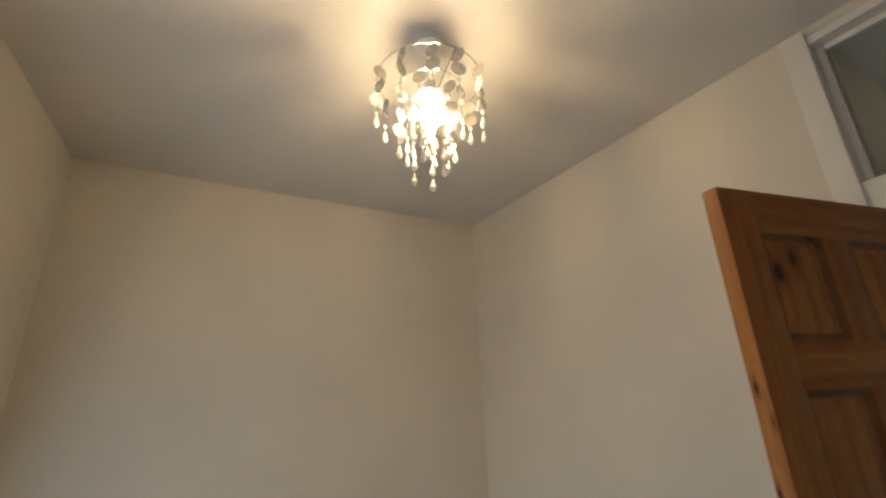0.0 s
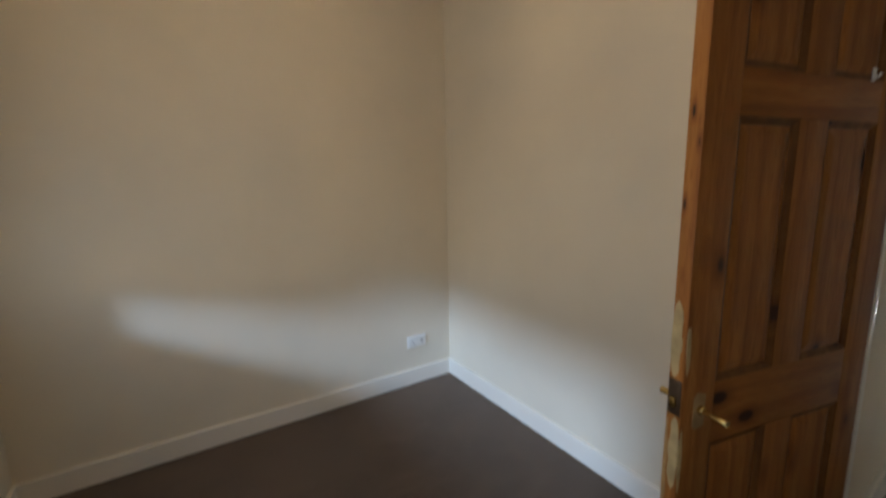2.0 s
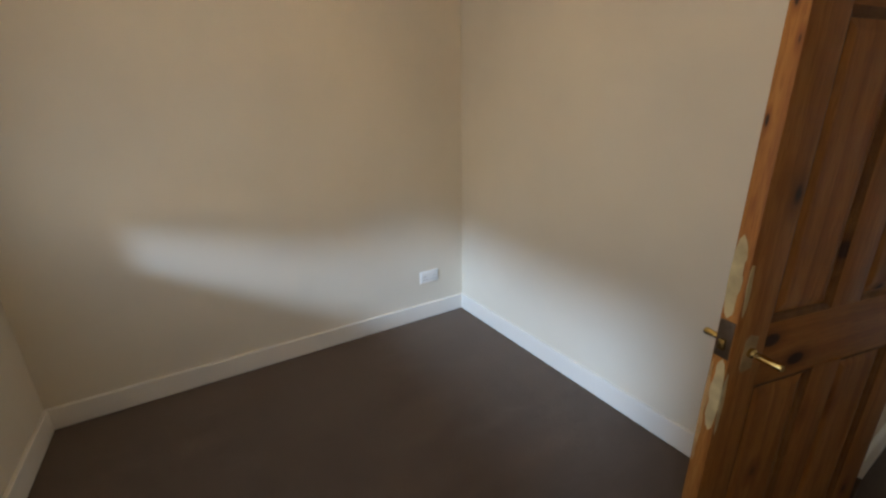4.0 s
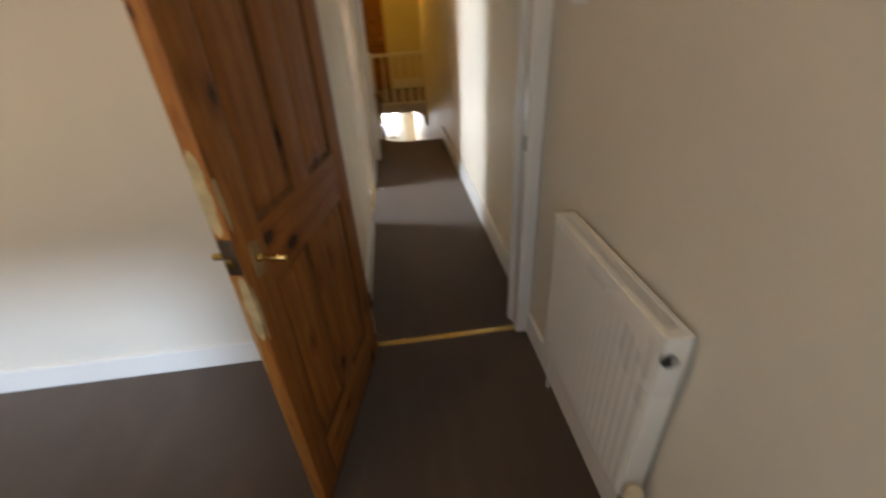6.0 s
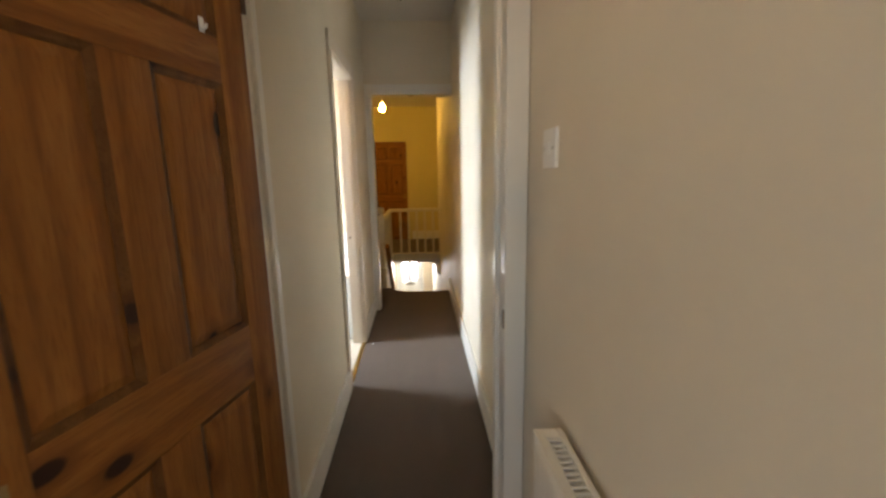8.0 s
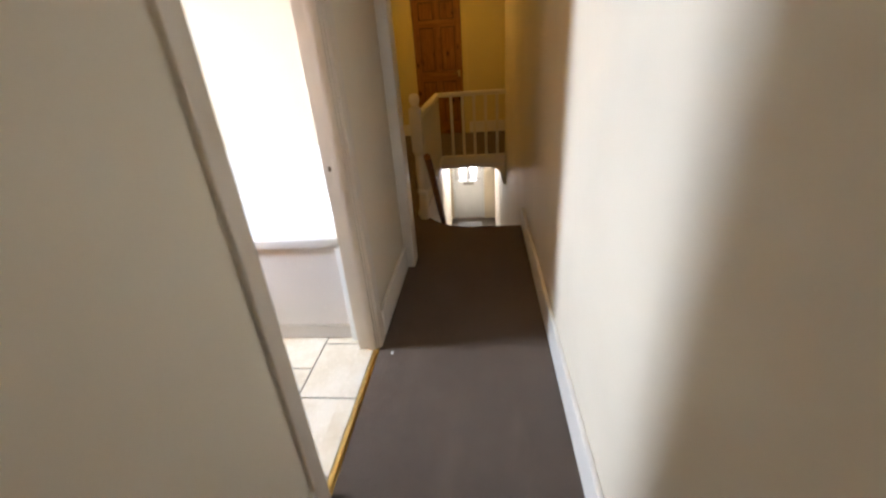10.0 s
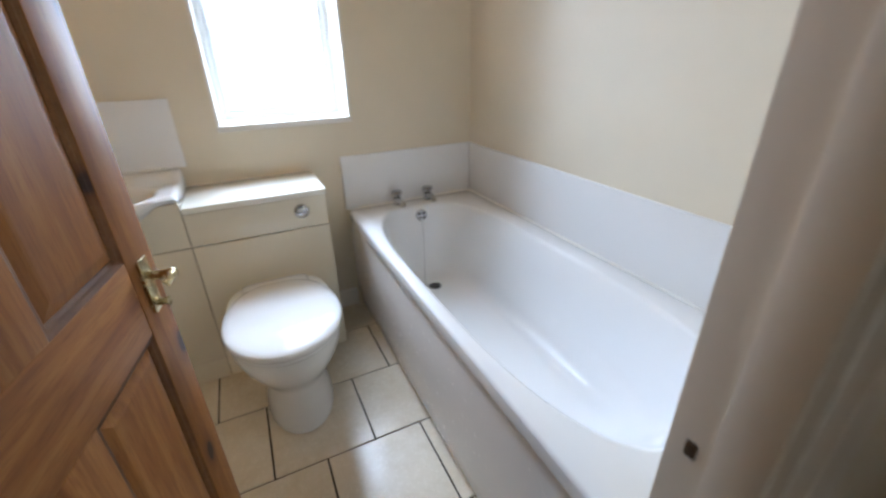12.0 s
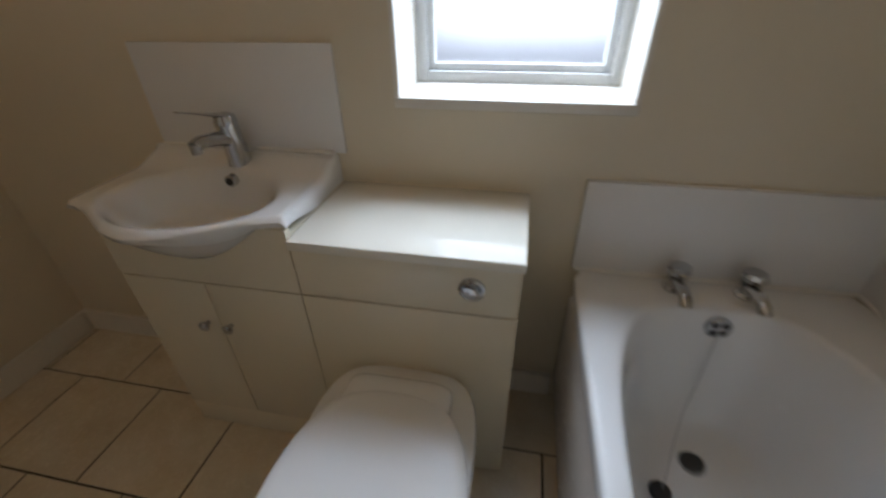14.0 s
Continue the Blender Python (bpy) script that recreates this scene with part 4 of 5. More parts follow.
def front_door():
    x0, x1, z0, z1, y = -0.97, -0.20, LOW + 0.012, -0.60, 10.28
    d = base("front_door", pose(0, 0, 0), "white plastic front door with two frosted panes", "front door", kind="structure")
    for a, c in ((x0, x0 + 0.05), (x1 - 0.05, x1)):
        part("jamb", boxes(((a, y - 0.03, LOW), (c, y + 0.09, z1)), bevel=0.004), UPVC, d)
    part("head", boxes(((x0 + 0.05, y - 0.03, z1 - 0.05), (x1 - 0.05, y + 0.09, z1)), bevel=0.004), UPVC, d)
    a, c = x0 + 0.052, x1 - 0.052
    mid, zt = (a + c) / 2, z1 - 0.055
    g0, g1 = LOW + 0.98, zt - 0.14
    leaf = bmesh.new()
    box(leaf, (a, y, z0), (c, y + 0.045, g0), 0.003)
    box(leaf, (a, y, g1), (c, y + 0.045, zt), 0.003)
    for u0, u1 in ((a, a + 0.13), (mid - 0.05, mid + 0.05), (c - 0.13, c)):
        box(leaf, (u0, y + 0.0005, g0 - 0.01), (u1, y + 0.0445, g1 + 0.01), 0.003)
    part("leaf", leaf, UPVC, d)
    for u0, u1 in ((a + 0.13, mid - 0.05), (mid + 0.05, c - 0.13)):
        p = part("pane", boxes(((u0, y + 0.018, g0), (u1, y + 0.026, g1))), PANE, d, "frosted door pane")
        p.visible_shadow = False
        part("moulded_panel", boxes(((u0, y - 0.006, LOW + 0.16), (u1, y + 0.001, LOW + 0.70)), bevel=0.005), UPVC, d)
    part("letterbox", boxes(((mid - 0.13, y - 0.010, LOW + 0.870), (mid + 0.13, y + 0.001, LOW + 0.935)), bevel=0.003), STEEL, d, "metal letterbox flap")
    part("door_handle", tube([(c - 0.05, y, LOW + 1.02), (c - 0.05, y - 0.05, LOW + 1.02), (c - 0.16, y - 0.055, LOW + 1.02)], 0.009), CHROME, d)


front_door()
thing("door_mat", boxes(((-0.86, 9.55, LOW + 0.0045), (-0.28, 9.98, LOW + 0.020)), bevel=0.004), painted("pale_mat", (0.17, 0.16, 0.145), 1.0, wear=0.2, blot=30, relief=1.0), "pale doormat inside the front door", "doormat")
setting("floor_porch", boxes(((-1.02, 9.39, LOW + 0.0002), (0.058, 10.22, LOW + 0.004))), MAT, "dark matting inside the front door", "matting")
thing("threshold_strip", boxes(((-0.95, 9.35, LOW + 0.0005), (-0.05, 9.39, LOW + 0.009)), bevel=0.003), CHROME, "bright metal carpet strip across the entrance hall", "threshold strip")
scrap = bmesh.new()
box(scrap, (-0.672, 2.035, 0.0005), (-0.662, 2.050, 0.006), 0.002)
thing("paper_scrap", scrap, PLASTIC, "tiny white scrap lying on the passage carpet", "scrap")


# ---- bathroom ----
def bath_window():
    y0, y1, z0, z1, x = 1.654, 2.206, 0.980, 1.980, BATH_W
    w = base("window_1", pose(0, 0, 0), "white framed bathroom window with obscured glass", "window", kind="structure")
    lin = bmesh.new()
    box(lin, (x - 0.255, y0 + 0.0005, z0), (x + 0.002, y0 + 0.012, z1))
    box(lin, (x - 0.255, y1 - 0.012, z0), (x + 0.002, y1 - 0.0005, z1))
    box(lin, (x - 0.255, y0 + 0.012, z1 - 0.012), (x + 0.0015, y1 - 0.012, z1 - 0.0005))
    part("window_reveal", lin, WHITE, w, "white painted window reveal")
    part("window_sill", boxes(((x - 0.255, y0 + 0.0005, z0 - 0.024), (x + 0.006, y1 - 0.0005, z0 + 0.0005)), bevel=0.004), WHITE, w, "white window sill")
    a, c, d = y0 + 0.012, y1 - 0.012, x - 0.255
    fr = bmesh.new()
    for lo, hi in (((a, z0), (a + 0.026, z1 - 0.012)), ((c - 0.026, z0), (c, z1 - 0.012)), ((a + 0.026, z0), (c - 0.026, z0 + 0.028)), ((a + 0.026, z1 - 0.040), (c - 0.026, z1 - 0.012))):
        box(fr, (d, lo[0], lo[1]), (d + 0.065, hi[0], hi[1]), 0.004)
    part("window_frame", fr, UPVC, w)
    sash = bmesh.new()
    a, c, b0, b1 = a + 0.026, c - 0.026, z0 + 0.028, z1 - 0.040
    for lo, hi in (((a, b0), (a + 0.018, b1)), ((c - 0.018, b0), (c, b1)), ((a + 0.018, b0), (c - 0.018, b0 + 0.018)), ((a + 0.018, b1 - 0.018), (c - 0.018, b1))):
        box(sash, (d + 0.010, lo[0], lo[1]), (d + 0.048, hi[0], hi[1]), 0.004)
    part("glazing_bead", sash, UPVC, w)
    p = part("pane", boxes(((d + 0.020, a + 0.01, b0 + 0.01), (d + 0.028, c - 0.01, b1 - 0.01))), PANE, w, "obscured glass pane")
    p.visible_shadow = False


bath_window()


def squared(cx, cy, hx, hy, n, z, count=72):
    """A ring between an ellipse (n = 2) and a rectangle (n large)."""
    out = []
    for i in range(count):
        a = 2 * math.pi * (i + 0.5) / count
        c, s = math.cos(a), math.sin(a)
        k = (abs(c) ** n + abs(s) ** n) ** (-1 / n)
        out.append((cx + hx * k * c, cy + hy * k * s, z))
    return out


def bathtub():
    x0, x1, y0, y1, z = -2.567, -0.842, 2.132, 2.815, 0.545
    cx, cy, hx, hy = (x0 + x1) / 2, (y0 + y1) / 2, (x1 - x0) / 2, (y1 - y0) / 2
    b = base("bathtub", pose(0, 0, 0), "white acrylic bathtub against the tiled wall", "bathtub")
    ix, iy = -1.703, 2.453
    rings = [squared(cx, cy, hx - 0.006, hy - 0.006, 60, z - 0.045, 144), squared(cx, cy, hx, hy, 60, z - 0.042, 144), squared(cx, cy, hx, hy, 60, z - 0.010, 144),
             squared(cx, cy, hx - 0.003, hy - 0.003, 60, z - 0.003, 144), squared(cx, cy, hx - 0.010, hy - 0.010, 50, z, 144),
             squared(ix, iy, 0.774, 0.286, 3.4, z, 144), squared(ix, iy, 0.762, 0.277, 3.4, z - 0.004, 144), squared(ix, iy, 0.754, 0.270, 3.4, z - 0.016, 144),
             squared(-1.730, iy, 0.714, 0.250, 3.4, z - 0.12, 144), squared(-1.772, iy, 0.655, 0.236, 3.4, z - 0.25, 144), squared(-1.825, iy, 0.580, 0.218, 3.3, z - 0.34, 144),
             squared(-1.850, iy, 0.525, 0.195, 3.1, z - 0.375, 144), squared(-1.885, iy, 0.440, 0.15, 2.9, z - 0.388, 144), squared(-1.90, iy, 0.20, 0.06, 2.6, z - 0.392, 144)]
    part("tub", loft(bmesh.new(), rings, cap_start=False), ACRYLIC, b, "glossy white tub", smooth=50)
    fp = bmesh.new()
    prof = [(y0 + 0.012, 0.500), (y0 + 0.012, 0.46), (y0 + 0.004, 0.44), (y0 + 0.004, 0.10), (y0 + 0.018, 0.075), (y0 + 0.022, 0.004), (y0 + 0.05, 0.004), (y0 + 0.05, 0.500)]
    loft(fp, [[(x, y, zz) for y, zz in prof] for x in (x0 + 0.004, x1 - 0.034)])
    part("front_panel", fp, PANEL, b, "slightly pinkish white bath panel", smooth=25)
    part("corner_trim", boxes(((x1 - 0.034, y0 - 0.002, 0.003), (x1 + 0.014, y0 + 0.05, 0.499)), bevel=0.004), UPVC, b, "white upright end trim")
    wx = -2.452
    part("overflow", turned([(0.031, wx - 0.012), (0.031, wx + 0.006), (0.026, wx + 0.010), (0.008, wx + 0.010)], (0, 2.474, 0.492), "x", 24), CHROME, b, "chrome overflow grille")
    for k in range(4):
        a = math.pi / 4 + k * math.pi / 2
        part("slot", turned([(0.0085, wx + 0.009), (0.0085, wx + 0.0108)], (0, 2.474 + 0.016 * math.cos(a), 0.492 + 0.016 * math.sin(a)), "x", 10), DARK, b)
    zb = z - 0.391
    drain = part("drain", turned([(0.036, zb), (0.036, zb + 0.003), (0.030, zb + 0.0035)], (-2.300, 2.470, 0), "z", 24), CHROME, b, "round chrome waste")
    part("waste_hole", turned([(0.029, zb + 0.002), (0.028, zb + 0.0042)], (-2.300, 2.470, 0), "z", 22), DARK, drain)
    part("plug", turned([(0.024, zb + 0.002), (0.027, zb + 0.010), (0.022, zb + 0.016), (0.006, zb + 0.018)], (-2.205, 2.37, 0), "z", 20), DARK, b, "black rubber plug")
    ch = [(wx + 0.014, 2.474, 0.484), (wx + 0.03, 2.47, 0.35), (-2.395, 2.455, zb + 0.07), (-2.33, 2.43, zb + 0.014), (-2.25, 2.395, zb + 0.010), (-2.205, 2.37, zb + 0.020)]
    part("chain", tube(ch, 0.0016, 6), CHROME, b, "thin plug chain")
    for y in (2.375, 2.542):
        t = part("tap", turned([(0.026, z), (0.028, z + 0.006), (0.020, z + 0.012), (0.020, z + 0.034), (0.023, z + 0.038), (0.014, z + 0.042), (0.012, z + 0.048)], (-2.520, y, 0), "z", 20), CHROME, b, "chrome pillar tap")
        part("spout", tube([(-2.515, y, z + 0.028), (-2.475, y, z + 0.034), (-2.440, y, z + 0.026), (-2.430, y, z + 0.014)], 0.014, 12), CHROME, t)
        head = turned([(0.012, z + 0.045), (0.026, z + 0.050), (0.030, z + 0.061), (0.025, z + 0.071), (0.006, z + 0.074)], (-2.520, y, 0), "z", 8)
        part("tap_head", head, CHROME, t)
    return b


bathtub()


def upstand():
    """White glossy panels standing round two sides of the bath."""
    z0, z1 = 0.5455, 0.802
    u = base("bath_upstand", pose(0, 0, 0), "white glossy upstand panels round the bath", "upstand")
    part("panel", boxes(((BATH_W + 0.0008, 2.127, z0), (BATH_W + 0.012, BATH_N - 0.0125, z1)), bevel=0.0018), WALL_TILE, u)
    part("panel", boxes(((BATH_W + 0.0008, BATH_N - 0.012, z0), (BATH_E - 0.013, BATH_N - 0.0008, z1)), bevel=0.0018), WALL_TILE, u)
    seal = bmesh.new()
    tube([(BATH_W + 0.014, 2.135, z0), (BATH_W + 0.014, BATH_N - 0.014, z0)], 0.006, 8, seal)
    tube([(BATH_W + 0.014, BATH_N - 0.014, z0), (BATH_E - 0.014, BATH_N - 0.014, z0)], 0.006, 8, seal)
    part("sealant", seal, PLASTIC, u, "white sealant bead")
    top = tube([(BATH_W + 0.004, 2.128, z1), (BATH_W + 0.004, BATH_N - 0.004, z1)], 0.003, 8)
    tube([(BATH_W + 0.004, BATH_N - 0.004, z1), (BATH_E - 0.014, BATH_N - 0.004, z1)], 0.003, 8, top)
    part("top_seal", top, PLASTIC, u, "thin white sealant line")


upstand()

FRONT = -2.268


def belly(x, y):
    """Height of the basin's rounded underside."""
    e = math.hypot((y - 1.211) / 0.245, (x + 2.345) / 0.180)
    k = max(0.0, min(1.0, (x + 2.42) / 0.13))
    return 0.757 + 0.020 * k * k * (3 - 2 * k) - 0.112 * min(1.0, max(0.0, 1 - e * e) * 1.15) ** 1.15



def wc_unit():
    y0, y1, t = 1.492, 1.990, 0.757
    u = base("cistern_unit", pose(0, 0, 0), "cream laminate cistern unit with a white top", "bathroom cabinet")
    part("body", boxes(((BATH_W + 0.001, y0 + 0.0005, 0.002), (FRONT - 0.019, y1 - 0.002, t - 0.024))), UNIT, u, smooth=None)
    part("top", boxes(((BATH_W + 0.001, y0, t - 0.024), (FRONT + 0.012, y1 + 0.004, t)), bevel=0.006), UNIT_TOP, u, "glossy white top")
    part("upper_panel", boxes(((FRONT - 0.018, y0 + 0.0005, 0.606), (FRONT, y1 - 0.002, t - 0.027)), bevel=0.002), UNIT, u)
    part("lower_panel", boxes(((FRONT - 0.018, y0 + 0.0005, 0.100), (FRONT, y1 - 0.002, 0.602)), bevel=0.002), UNIT, u)
    part("plinth", boxes(((FRONT - 0.018, y0 + 0.0005, 0.002), (FRONT - 0.003, y1 - 0.002, 0.097)), bevel=0.002), UNIT, u)
    f = part("flush_button", turned([(0.028, FRONT - 0.001), (0.028, FRONT + 0.006), (0.023, FRONT + 0.010), (0.020, FRONT + 0.008)], (0, 1.889, 0.676), "x", 26), CHROME, u, "round chrome flush button")
    part("button", turned([(0.018, FRONT + 0.006), (0.017, FRONT + 0.012), (0.008, FRONT + 0.014)], (0, 1.889, 0.676), "x", 22), CHROME, f)


def vanity_unit():
    y0, y1 = 1.000, 1.4905
    u = base("vanity_unit", pose(0, 0, 0), "cream laminate vanity unit with two closed doors", "bathroom cabinet")
    part("body", boxes(((BATH_W + 0.001, y0 + 0.0165, 0.002), (FRONT - 0.019, y1 - 0.0165, 0.640)), ((BATH_W + 0.001, y0, 0.002), (FRONT - 0.019, y0 + 0.016, 0.7565)), ((BATH_W + 0.001, y1 - 0.016, 0.002), (FRONT - 0.019, y1, 0.7565))), UNIT, u, smooth=None)
    fa, crest = bmesh.new(), []
    for i in range(31):
        y = y0 + 0.001 + (y1 - y0 - 0.002) * i / 30
        crest.append((y, min(0.7735, belly(-2.277, y) + 0.006)))
    loop = [(y0 + 0.001, 0.606)] + crest + [(y1 - 0.001, 0.606)]
    loft(fa, [[(x, y, z) for y, z in loop] for x in (FRONT - 0.018, FRONT)])
    part("fascia", fa, UNIT, u, "fascia scooped out for the bowl", smooth=None)
    part("plinth", boxes(((FRONT - 0.018, y0 + 0.001, 0.002), (FRONT - 0.003, y1 - 0.001, 0.097)), bevel=0.002), UNIT, u)
    mid = (y0 + y1) / 2 - 0.012
    for a, c, ky in ((y0 + 0.001, mid - 0.0015, mid - 0.036), (mid + 0.0015, y1 - 0.001, mid + 0.032)):
        d = part("door", boxes(((FRONT - 0.018, a, 0.100), (FRONT, c, 0.602)), bevel=0.002), UNIT, u)
        part("knob", turned([(0.006, FRONT - 0.001), (0.006, FRONT + 0.010), (0.013, FRONT + 0.014), (0.014, FRONT + 0.020), (0.009, FRONT + 0.024), (0.002, FRONT + 0.025)], (0, ky, 0.470), "x", 18), CHROME, d, "small chrome knob")


wc_unit()
vanity_unit()


def basin():
    y0, y1, top = 0.932, 1.490, 0.800
    yc, w = (y0 + y1) / 2, (y1 - y0)
    b = base("basin", pose(0, 0, 0), "white ceramic basin with a bowed front edge", "washbasin")
    nu, nv = 48, 36
    bm = bmesh.new()

    def edge(u):
        s = math.sin(math.pi * u)
        return -2.275 + 0.115 * s ** 1.8

    def surf(u, v):
        y = y0 + w * u
        xb, xf = BATH_W + 0.002, edge(u)
        x = xb + (xf - xb) * v
        e = math.hypot((y - yc) / 0.198, (x - (-2.345)) / 0.142)
        h = top
        lift = max(0.0, min(1.0, (0.36 - v) / 0.36))
        h += 0.028 * lift * lift * (3 - 2 * lift) + (0.009 if v < 0.045 else 0.0)
        if e < 1.08:
            k = min(1.0, max(0.0, (1.08 - e) / 0.38))
            k = k * k * (3 - 2 * k)
            h -= 0.105 * k
        q = min(u, 1 - u) * w
        h -= 0.010 * max(0.0, 1 - q / 0.012) ** 2
        h -= 0.010 * max(0.0, 1 - (xf - x) / 0.014) ** 2
        return (x, y, h)

    def under(u, v):
        x, y, _ = surf(u, v)
        return (x - 0.004 * v, y, belly(x, y))

    tops = [[bm.verts.new(surf(i / nu, j / nv)) for j in range(nv + 1)] for i in range(nu + 1)]
    lows = [[bm.verts.new(under(i / nu, j / nv)) for j in range(nv + 1)] for i in range(nu + 1)]
    for i in range(nu):
        for j in range(nv):
            bm.faces.new((tops[i][j], tops[i + 1][j], tops[i + 1][j + 1], tops[i][j + 1]))
            bm.faces.new((lows[i][j], lows[i][j + 1], lows[i + 1][j + 1], lows[i + 1][j]))
        bm.faces.new((tops[i][nv], tops[i + 1][nv], lows[i + 1][nv], lows[i][nv]))
        bm.faces.new((tops[i][0], lows[i][0], lows[i + 1][0], tops[i + 1][0]))
    for j in range(nv):
        bm.faces.new((tops[0][j], tops[0][j + 1], lows[0][j + 1], lows[0][j]))
        bm.faces.new((tops[nu][j], lows[nu][j], lows[nu][j + 1], tops[nu][j + 1]))
    part("bowl", bm, CERAMIC, b, smooth=55)
    part("overflow", turned([(0.016, -2.478), (0.016, -2.462), (0.012, -2.459)], (0, 1.232, 0.786), "x", 20), CHROME, b, "chrome overflow ring")
    part("overflow_hole", turned([(0.011, -2.464), (0.010, -2.4575)], (0, 1.232, 0.786), "x", 18), DARK, b)
    part("waste", turned([(0.021, 0.694), (0.021, 0.698), (0.014, 0.699)], (-2.345, yc, 0), "z", 22), CHROME, b, "chrome basin waste")
    return b


def mixer():
    x, y, z = -2.522, 1.232, 0.8555
    t = base("basin_tap", pose(x, y, z - 0.040, 0, 0, 0), "chrome single-lever mixer tap on the basin", "tap")
    part("body", tube([(0, 0, -0.004), (0, 0, 0.02), (0.004, 0, 0.060), (0.010, 0, 0.104)], 0.02, 18, ends=[0.031, 0.029, 0.027, 0.026]), CHROME, t)
    part("spout", tube([(0.0, 0, 0.062), (0.05, -0.008, 0.078), (0.098, -0.016, 0.084), (0.116, -0.018, 0.078)], 0.013, 14, ends=[0.020, 0.018, 0.016, 0.016]), CHROME, t)
    part("aerator", turned([(0.013, 0.062), (0.013, 0.084)], (0.112, -0.018, 0), "z", 16), STEEL, t)
    part("cap", turned([(0.026, 0.098), (0.028, 0.112), (0.024, 0.126), (0.008, 0.133)], (0.010, 0, 0), "z", 18), CHROME, t)
    lv = bmesh.new()
    rings = []
    for s, hw, hz in ((0.0, 0.014, 0.008), (0.03, 0.012, 0.006), (0.075, 0.010, 0.003), (0.115, 0.011, 0.0022)):
        cxx, czz = 0.012 + s, 0.124 + 0.32 * s
        rings.append([(cxx, hw * math.cos(a) - 0.18 * s, czz + hz * math.sin(a)) for a in (2 * math.pi * k / 12 for k in range(12))])
    loft(lv, rings)
    part("lever", lv, CHROME, t)


basin()
mixer()
sb = base("splashback", pose(BATH_W, 1.241, 0.845), "white glossy splashback panel behind the basin", "splashback")
part("panel", boxes(((0.0005, -0.273, -0.0075), (0.012, 0.273, 0.251)), bevel=0.002), WALL_TILE, sb)
part("sealant", tube([(0.014, -0.268, -0.006), (0.014, 0.245, -0.006)], 0.006, 8), PLASTIC, sb, "white sealant bead")


def dee(xb, xf, yc, hw, z, nb, wb=1.0, count=64):
    """A D-shaped ring: round at the front, squarer at the back."""
    xc, out = xb + (xf - xb) * 0.50, []
    for i in range(count):
        a = 2 * math.pi * (i + 0.5) / count
        c, s = math.cos(a), math.sin(a)
        n = 2.1 if c > 0 else nb
        k = (abs(c) ** n + abs(s) ** n) ** (-1 / n)
        x = xc + (xf - xc if c > 0 else xc - xb) * k * c
        t = max(0.0, (xc - x) / (xc - xb))
        out.append((x, yc + hw * k * s * (1 - (1 - wb) * t ** 1.6), z))
    return out


def toilet():
    yc = 1.739
    t = base("toilet", pose(0, 0, 0), "white ceramic back-to-wall toilet with a closed lid", "toilet")
    back = FRONT + 0.002
    rings = [dee(back, -1.815, yc, 0.124, 0.002, 6), dee(back, -1.815, yc, 0.125, 0.03, 6), dee(back, -1.825, yc, 0.118, 0.10, 6), dee(back, -1.822, yc, 0.119, 0.18, 6),
             dee(back, -1.805, yc, 0.128, 0.215, 5.5), dee(back, -1.762, yc, 0.156, 0.265, 5), dee(back, -1.728, yc, 0.177, 0.32, 4.5), dee(back, -1.712, yc, 0.186, 0.36, 4), dee(back, -1.708, yc, 0.188, 0.395, 4),
             dee(back, -1.714, yc, 0.184, 0.402, 4), dee(back + 0.10, -1.78, yc, 0.12, 0.402, 3)]
    part("pan", loft(bmesh.new(), rings), CERAMIC, t, "white ceramic pan", smooth=60)
    sb = back + 0.060
    seat = [dee(sb + 0.032, -1.704, yc, 0.180, 0.4025, 3.2, 0.80), dee(sb + 0.032, -1.699, yc, 0.184, 0.408, 3.2, 0.80), dee(sb + 0.032, -1.700, yc, 0.183, 0.418, 3.2, 0.80), dee(sb + 0.035, -1.706, yc, 0.178, 0.4215, 3.2, 0.80)]
    part("seat", loft(bmesh.new(), seat), ACRYLIC, t, "white plastic seat", smooth=60)
    lid = [dee(sb + 0.032, -1.697, yc, 0.187, 0.4222, 3.2, 0.80), dee(sb + 0.032, -1.693, yc, 0.190, 0.427, 3.2, 0.80), dee(sb + 0.032, -1.694, yc, 0.189, 0.437, 3.2, 0.80), dee(sb + 0.037, -1.701, yc, 0.183, 0.443, 3.2, 0.80),
           dee(sb + 0.052, -1.722, yc, 0.163, 0.4465, 3.2, 0.80), dee(sb + 0.10, -1.80, yc, 0.10, 0.449, 2.8, 0.8), dee(sb + 0.2, -1.91, yc, 0.03, 0.450, 2.4, 0.9)]
    part("lid", loft(bmesh.new(), lid), ACRYLIC, t, "closed glossy white lid", smooth=60)
    hinge_rings = [squared(sb + 0.054, yc, 0.060, 0.122, 6, z, 64) for z in (0.4026, 0.430)]
    hinge_rings += [squared(sb + 0.055, yc, 0.058, 0.119, 6, 0.4375, 64), squared(sb + 0.057, yc, 0.052, 0.111, 5, 0.4425, 64), squared(sb + 0.062, yc, 0.038, 0.084, 5, 0.4445, 64)]
    part("hinge_cover", loft(bmesh.new(), hinge_rings), ACRYLIC, t, "squared hinge cover behind the lid", smooth=60)


toilet()

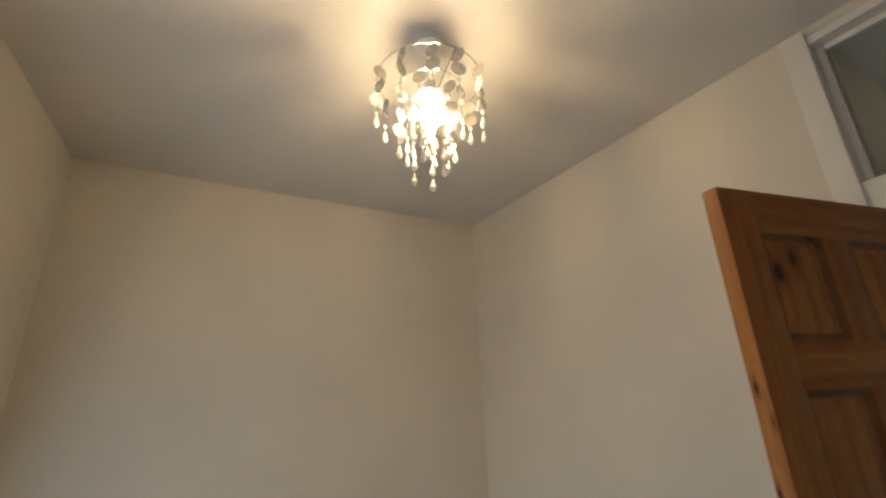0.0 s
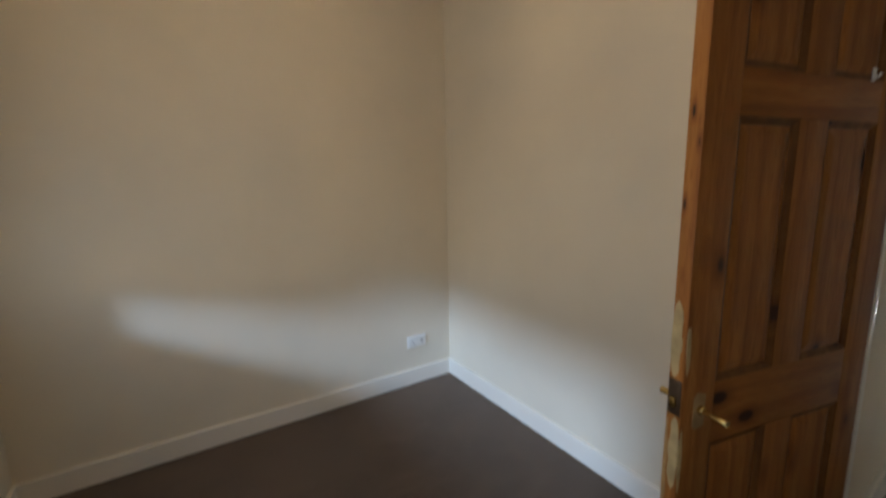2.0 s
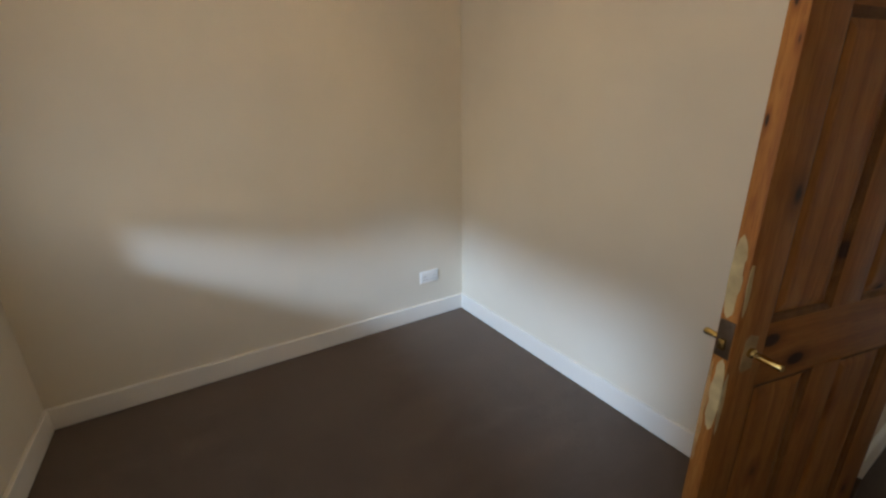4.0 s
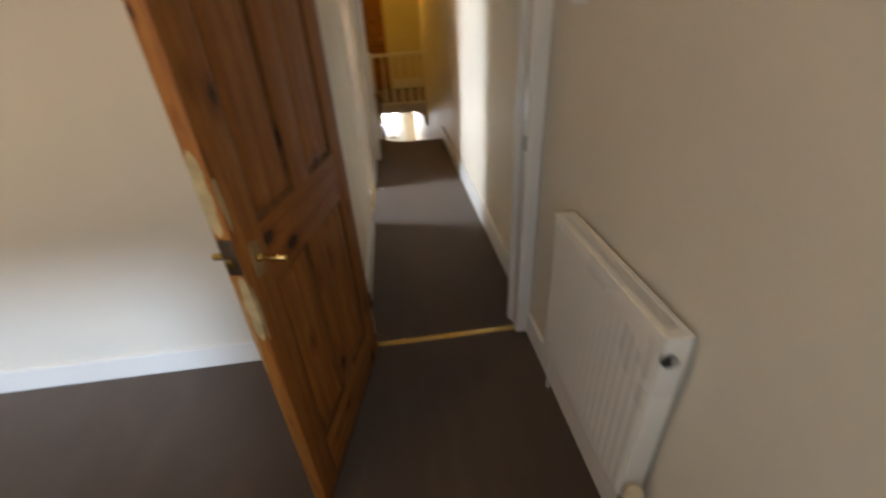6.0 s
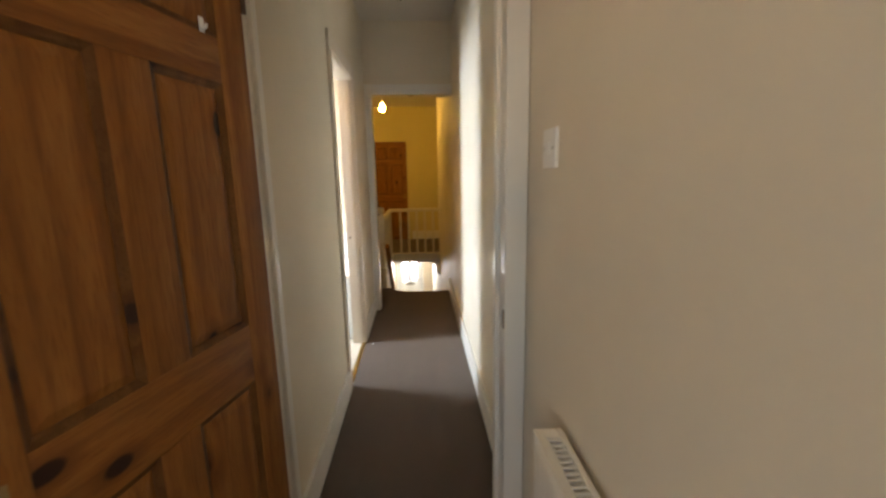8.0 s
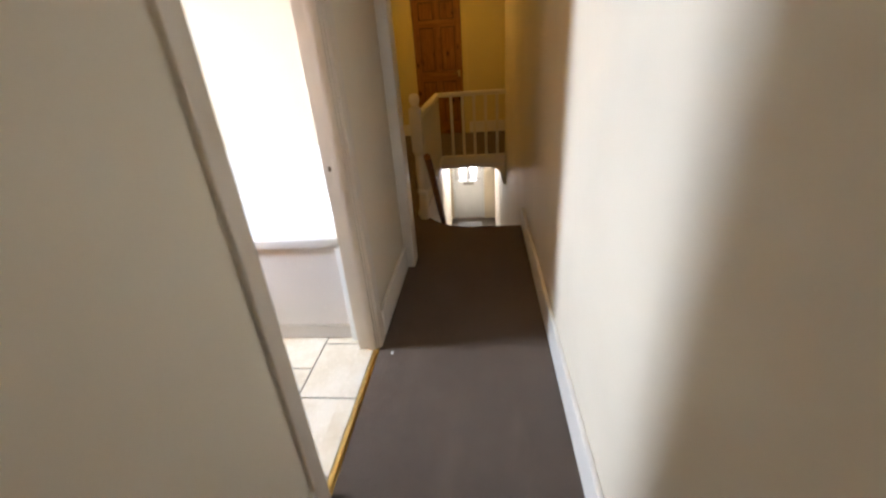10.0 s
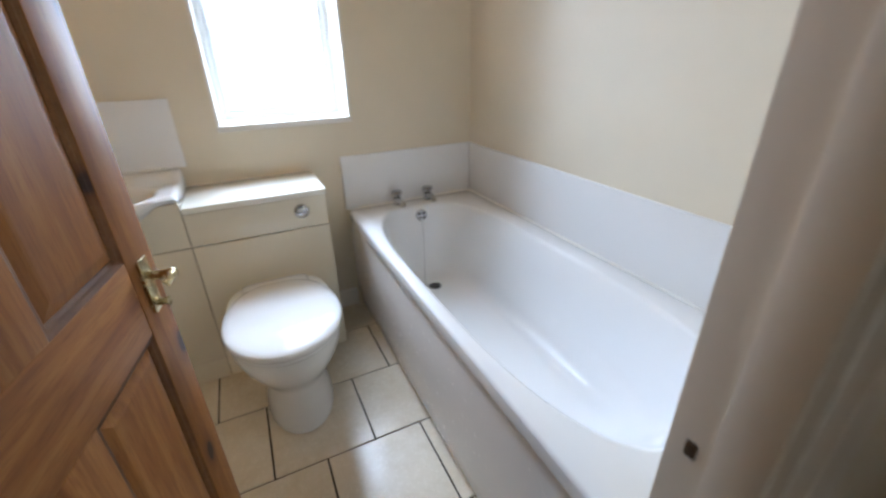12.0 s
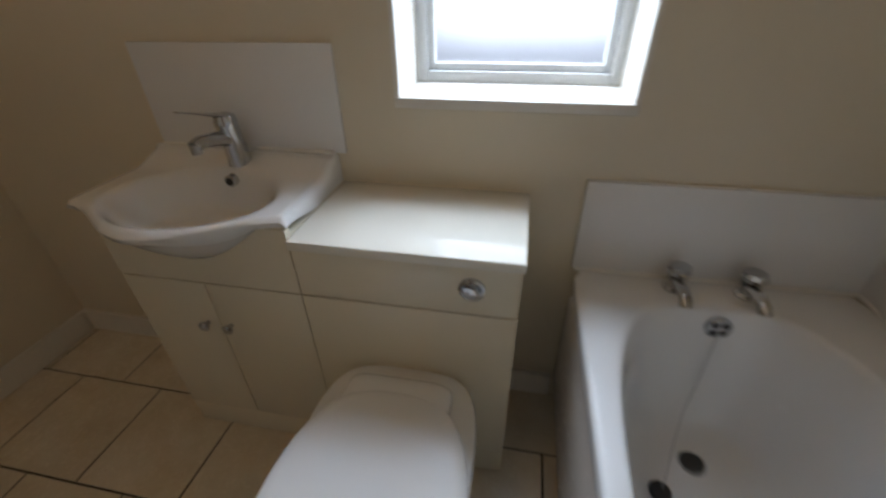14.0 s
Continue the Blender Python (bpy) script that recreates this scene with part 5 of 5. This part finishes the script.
gl = base("bathroom_ceiling_light", pose(-1.72, 1.25, TOP), "small frosted globe light on the bathroom ceiling", "ceiling light")
part("fitting", turned([(0.060, -0.0005), (0.060, -0.016), (0.040, -0.030), (0.030, -0.042)], n=24), PLASTIC, gl)
part("globe", turned([(0.028, -0.040), (0.045, -0.052), (0.056, -0.080), (0.052, -0.108), (0.030, -0.130), (0.003, -0.136)], n=24), BULB_BATH, gl, "lit frosted globe")

# ---- bathroom floor, tile by tile ----
bf = setting("floor_bathroom", boxes(((BATH_W - 0.02, BATH_S, -0.12), (HALL_W - 0.021, BATH_N, -0.004))), GROUT, "cream ceramic tiles with dark grout", "tiled floor")
PITCH, GAP = 0.335, 0.0062
whole = finish("tile", boxes(((GAP / 2, GAP / 2, -0.004), (PITCH - GAP / 2, PITCH - GAP / 2, 0.0005)), bevel=0.0012), FLOOR_TILE)
for i in range(7):
    xa = -2.348 - PITCH + PITCH * i
    ya = 1.440 - PITCH * 5 + (PITCH / 2 if i % 2 == 0 else 0.0)
    for j in range(11):
        lo = [xa, ya + PITCH * j]
        hi = [xa + PITCH, ya + PITCH * (j + 1)]
        clo = [max(lo[0], BATH_W), max(lo[1], BATH_S + 0.011)]
        chi = [min(hi[0], BATH_E - 0.012), min(hi[1], BATH_N)]
        if hi[0] > BATH_E - 0.012:
            # the strip of tile that runs on into the doorway
            d0, d1 = [max(lo[0], BATH_E - 0.012), max(lo[1], BD_S)], [min(hi[0], HALL_W - 0.022), min(hi[1], BD_N)]
            if d1[1] - d0[1] > 0.01 and d1[0] - d0[0] > 0.01:
                g = GAP / 2
                new("tile", finish("tile", boxes(((d0[0] - (g if d0[0] > lo[0] else -g), d0[1] + g, -0.004), (d1[0] - g, d1[1] - g, 0.0005)), bevel=0.0012), FLOOR_TILE)).parent = bf
        if chi[0] - clo[0] < 0.01 or chi[1] - clo[1] < 0.01:
            continue
        cut = any(abs(p - q) > 1e-6 for p, q in zip(lo + hi, clo + chi))
        me = whole
        if cut:
            me = finish("tile", boxes(((clo[0] - lo[0] + GAP / 2, clo[1] - lo[1] + GAP / 2, -0.004), (chi[0] - lo[0] - GAP / 2, chi[1] - lo[1] - GAP / 2, 0.0005)), bevel=0.0012), FLOOR_TILE)
        o = new("tile", me)
        o.parent, o.location = bf, (lo[0], lo[1], 0)
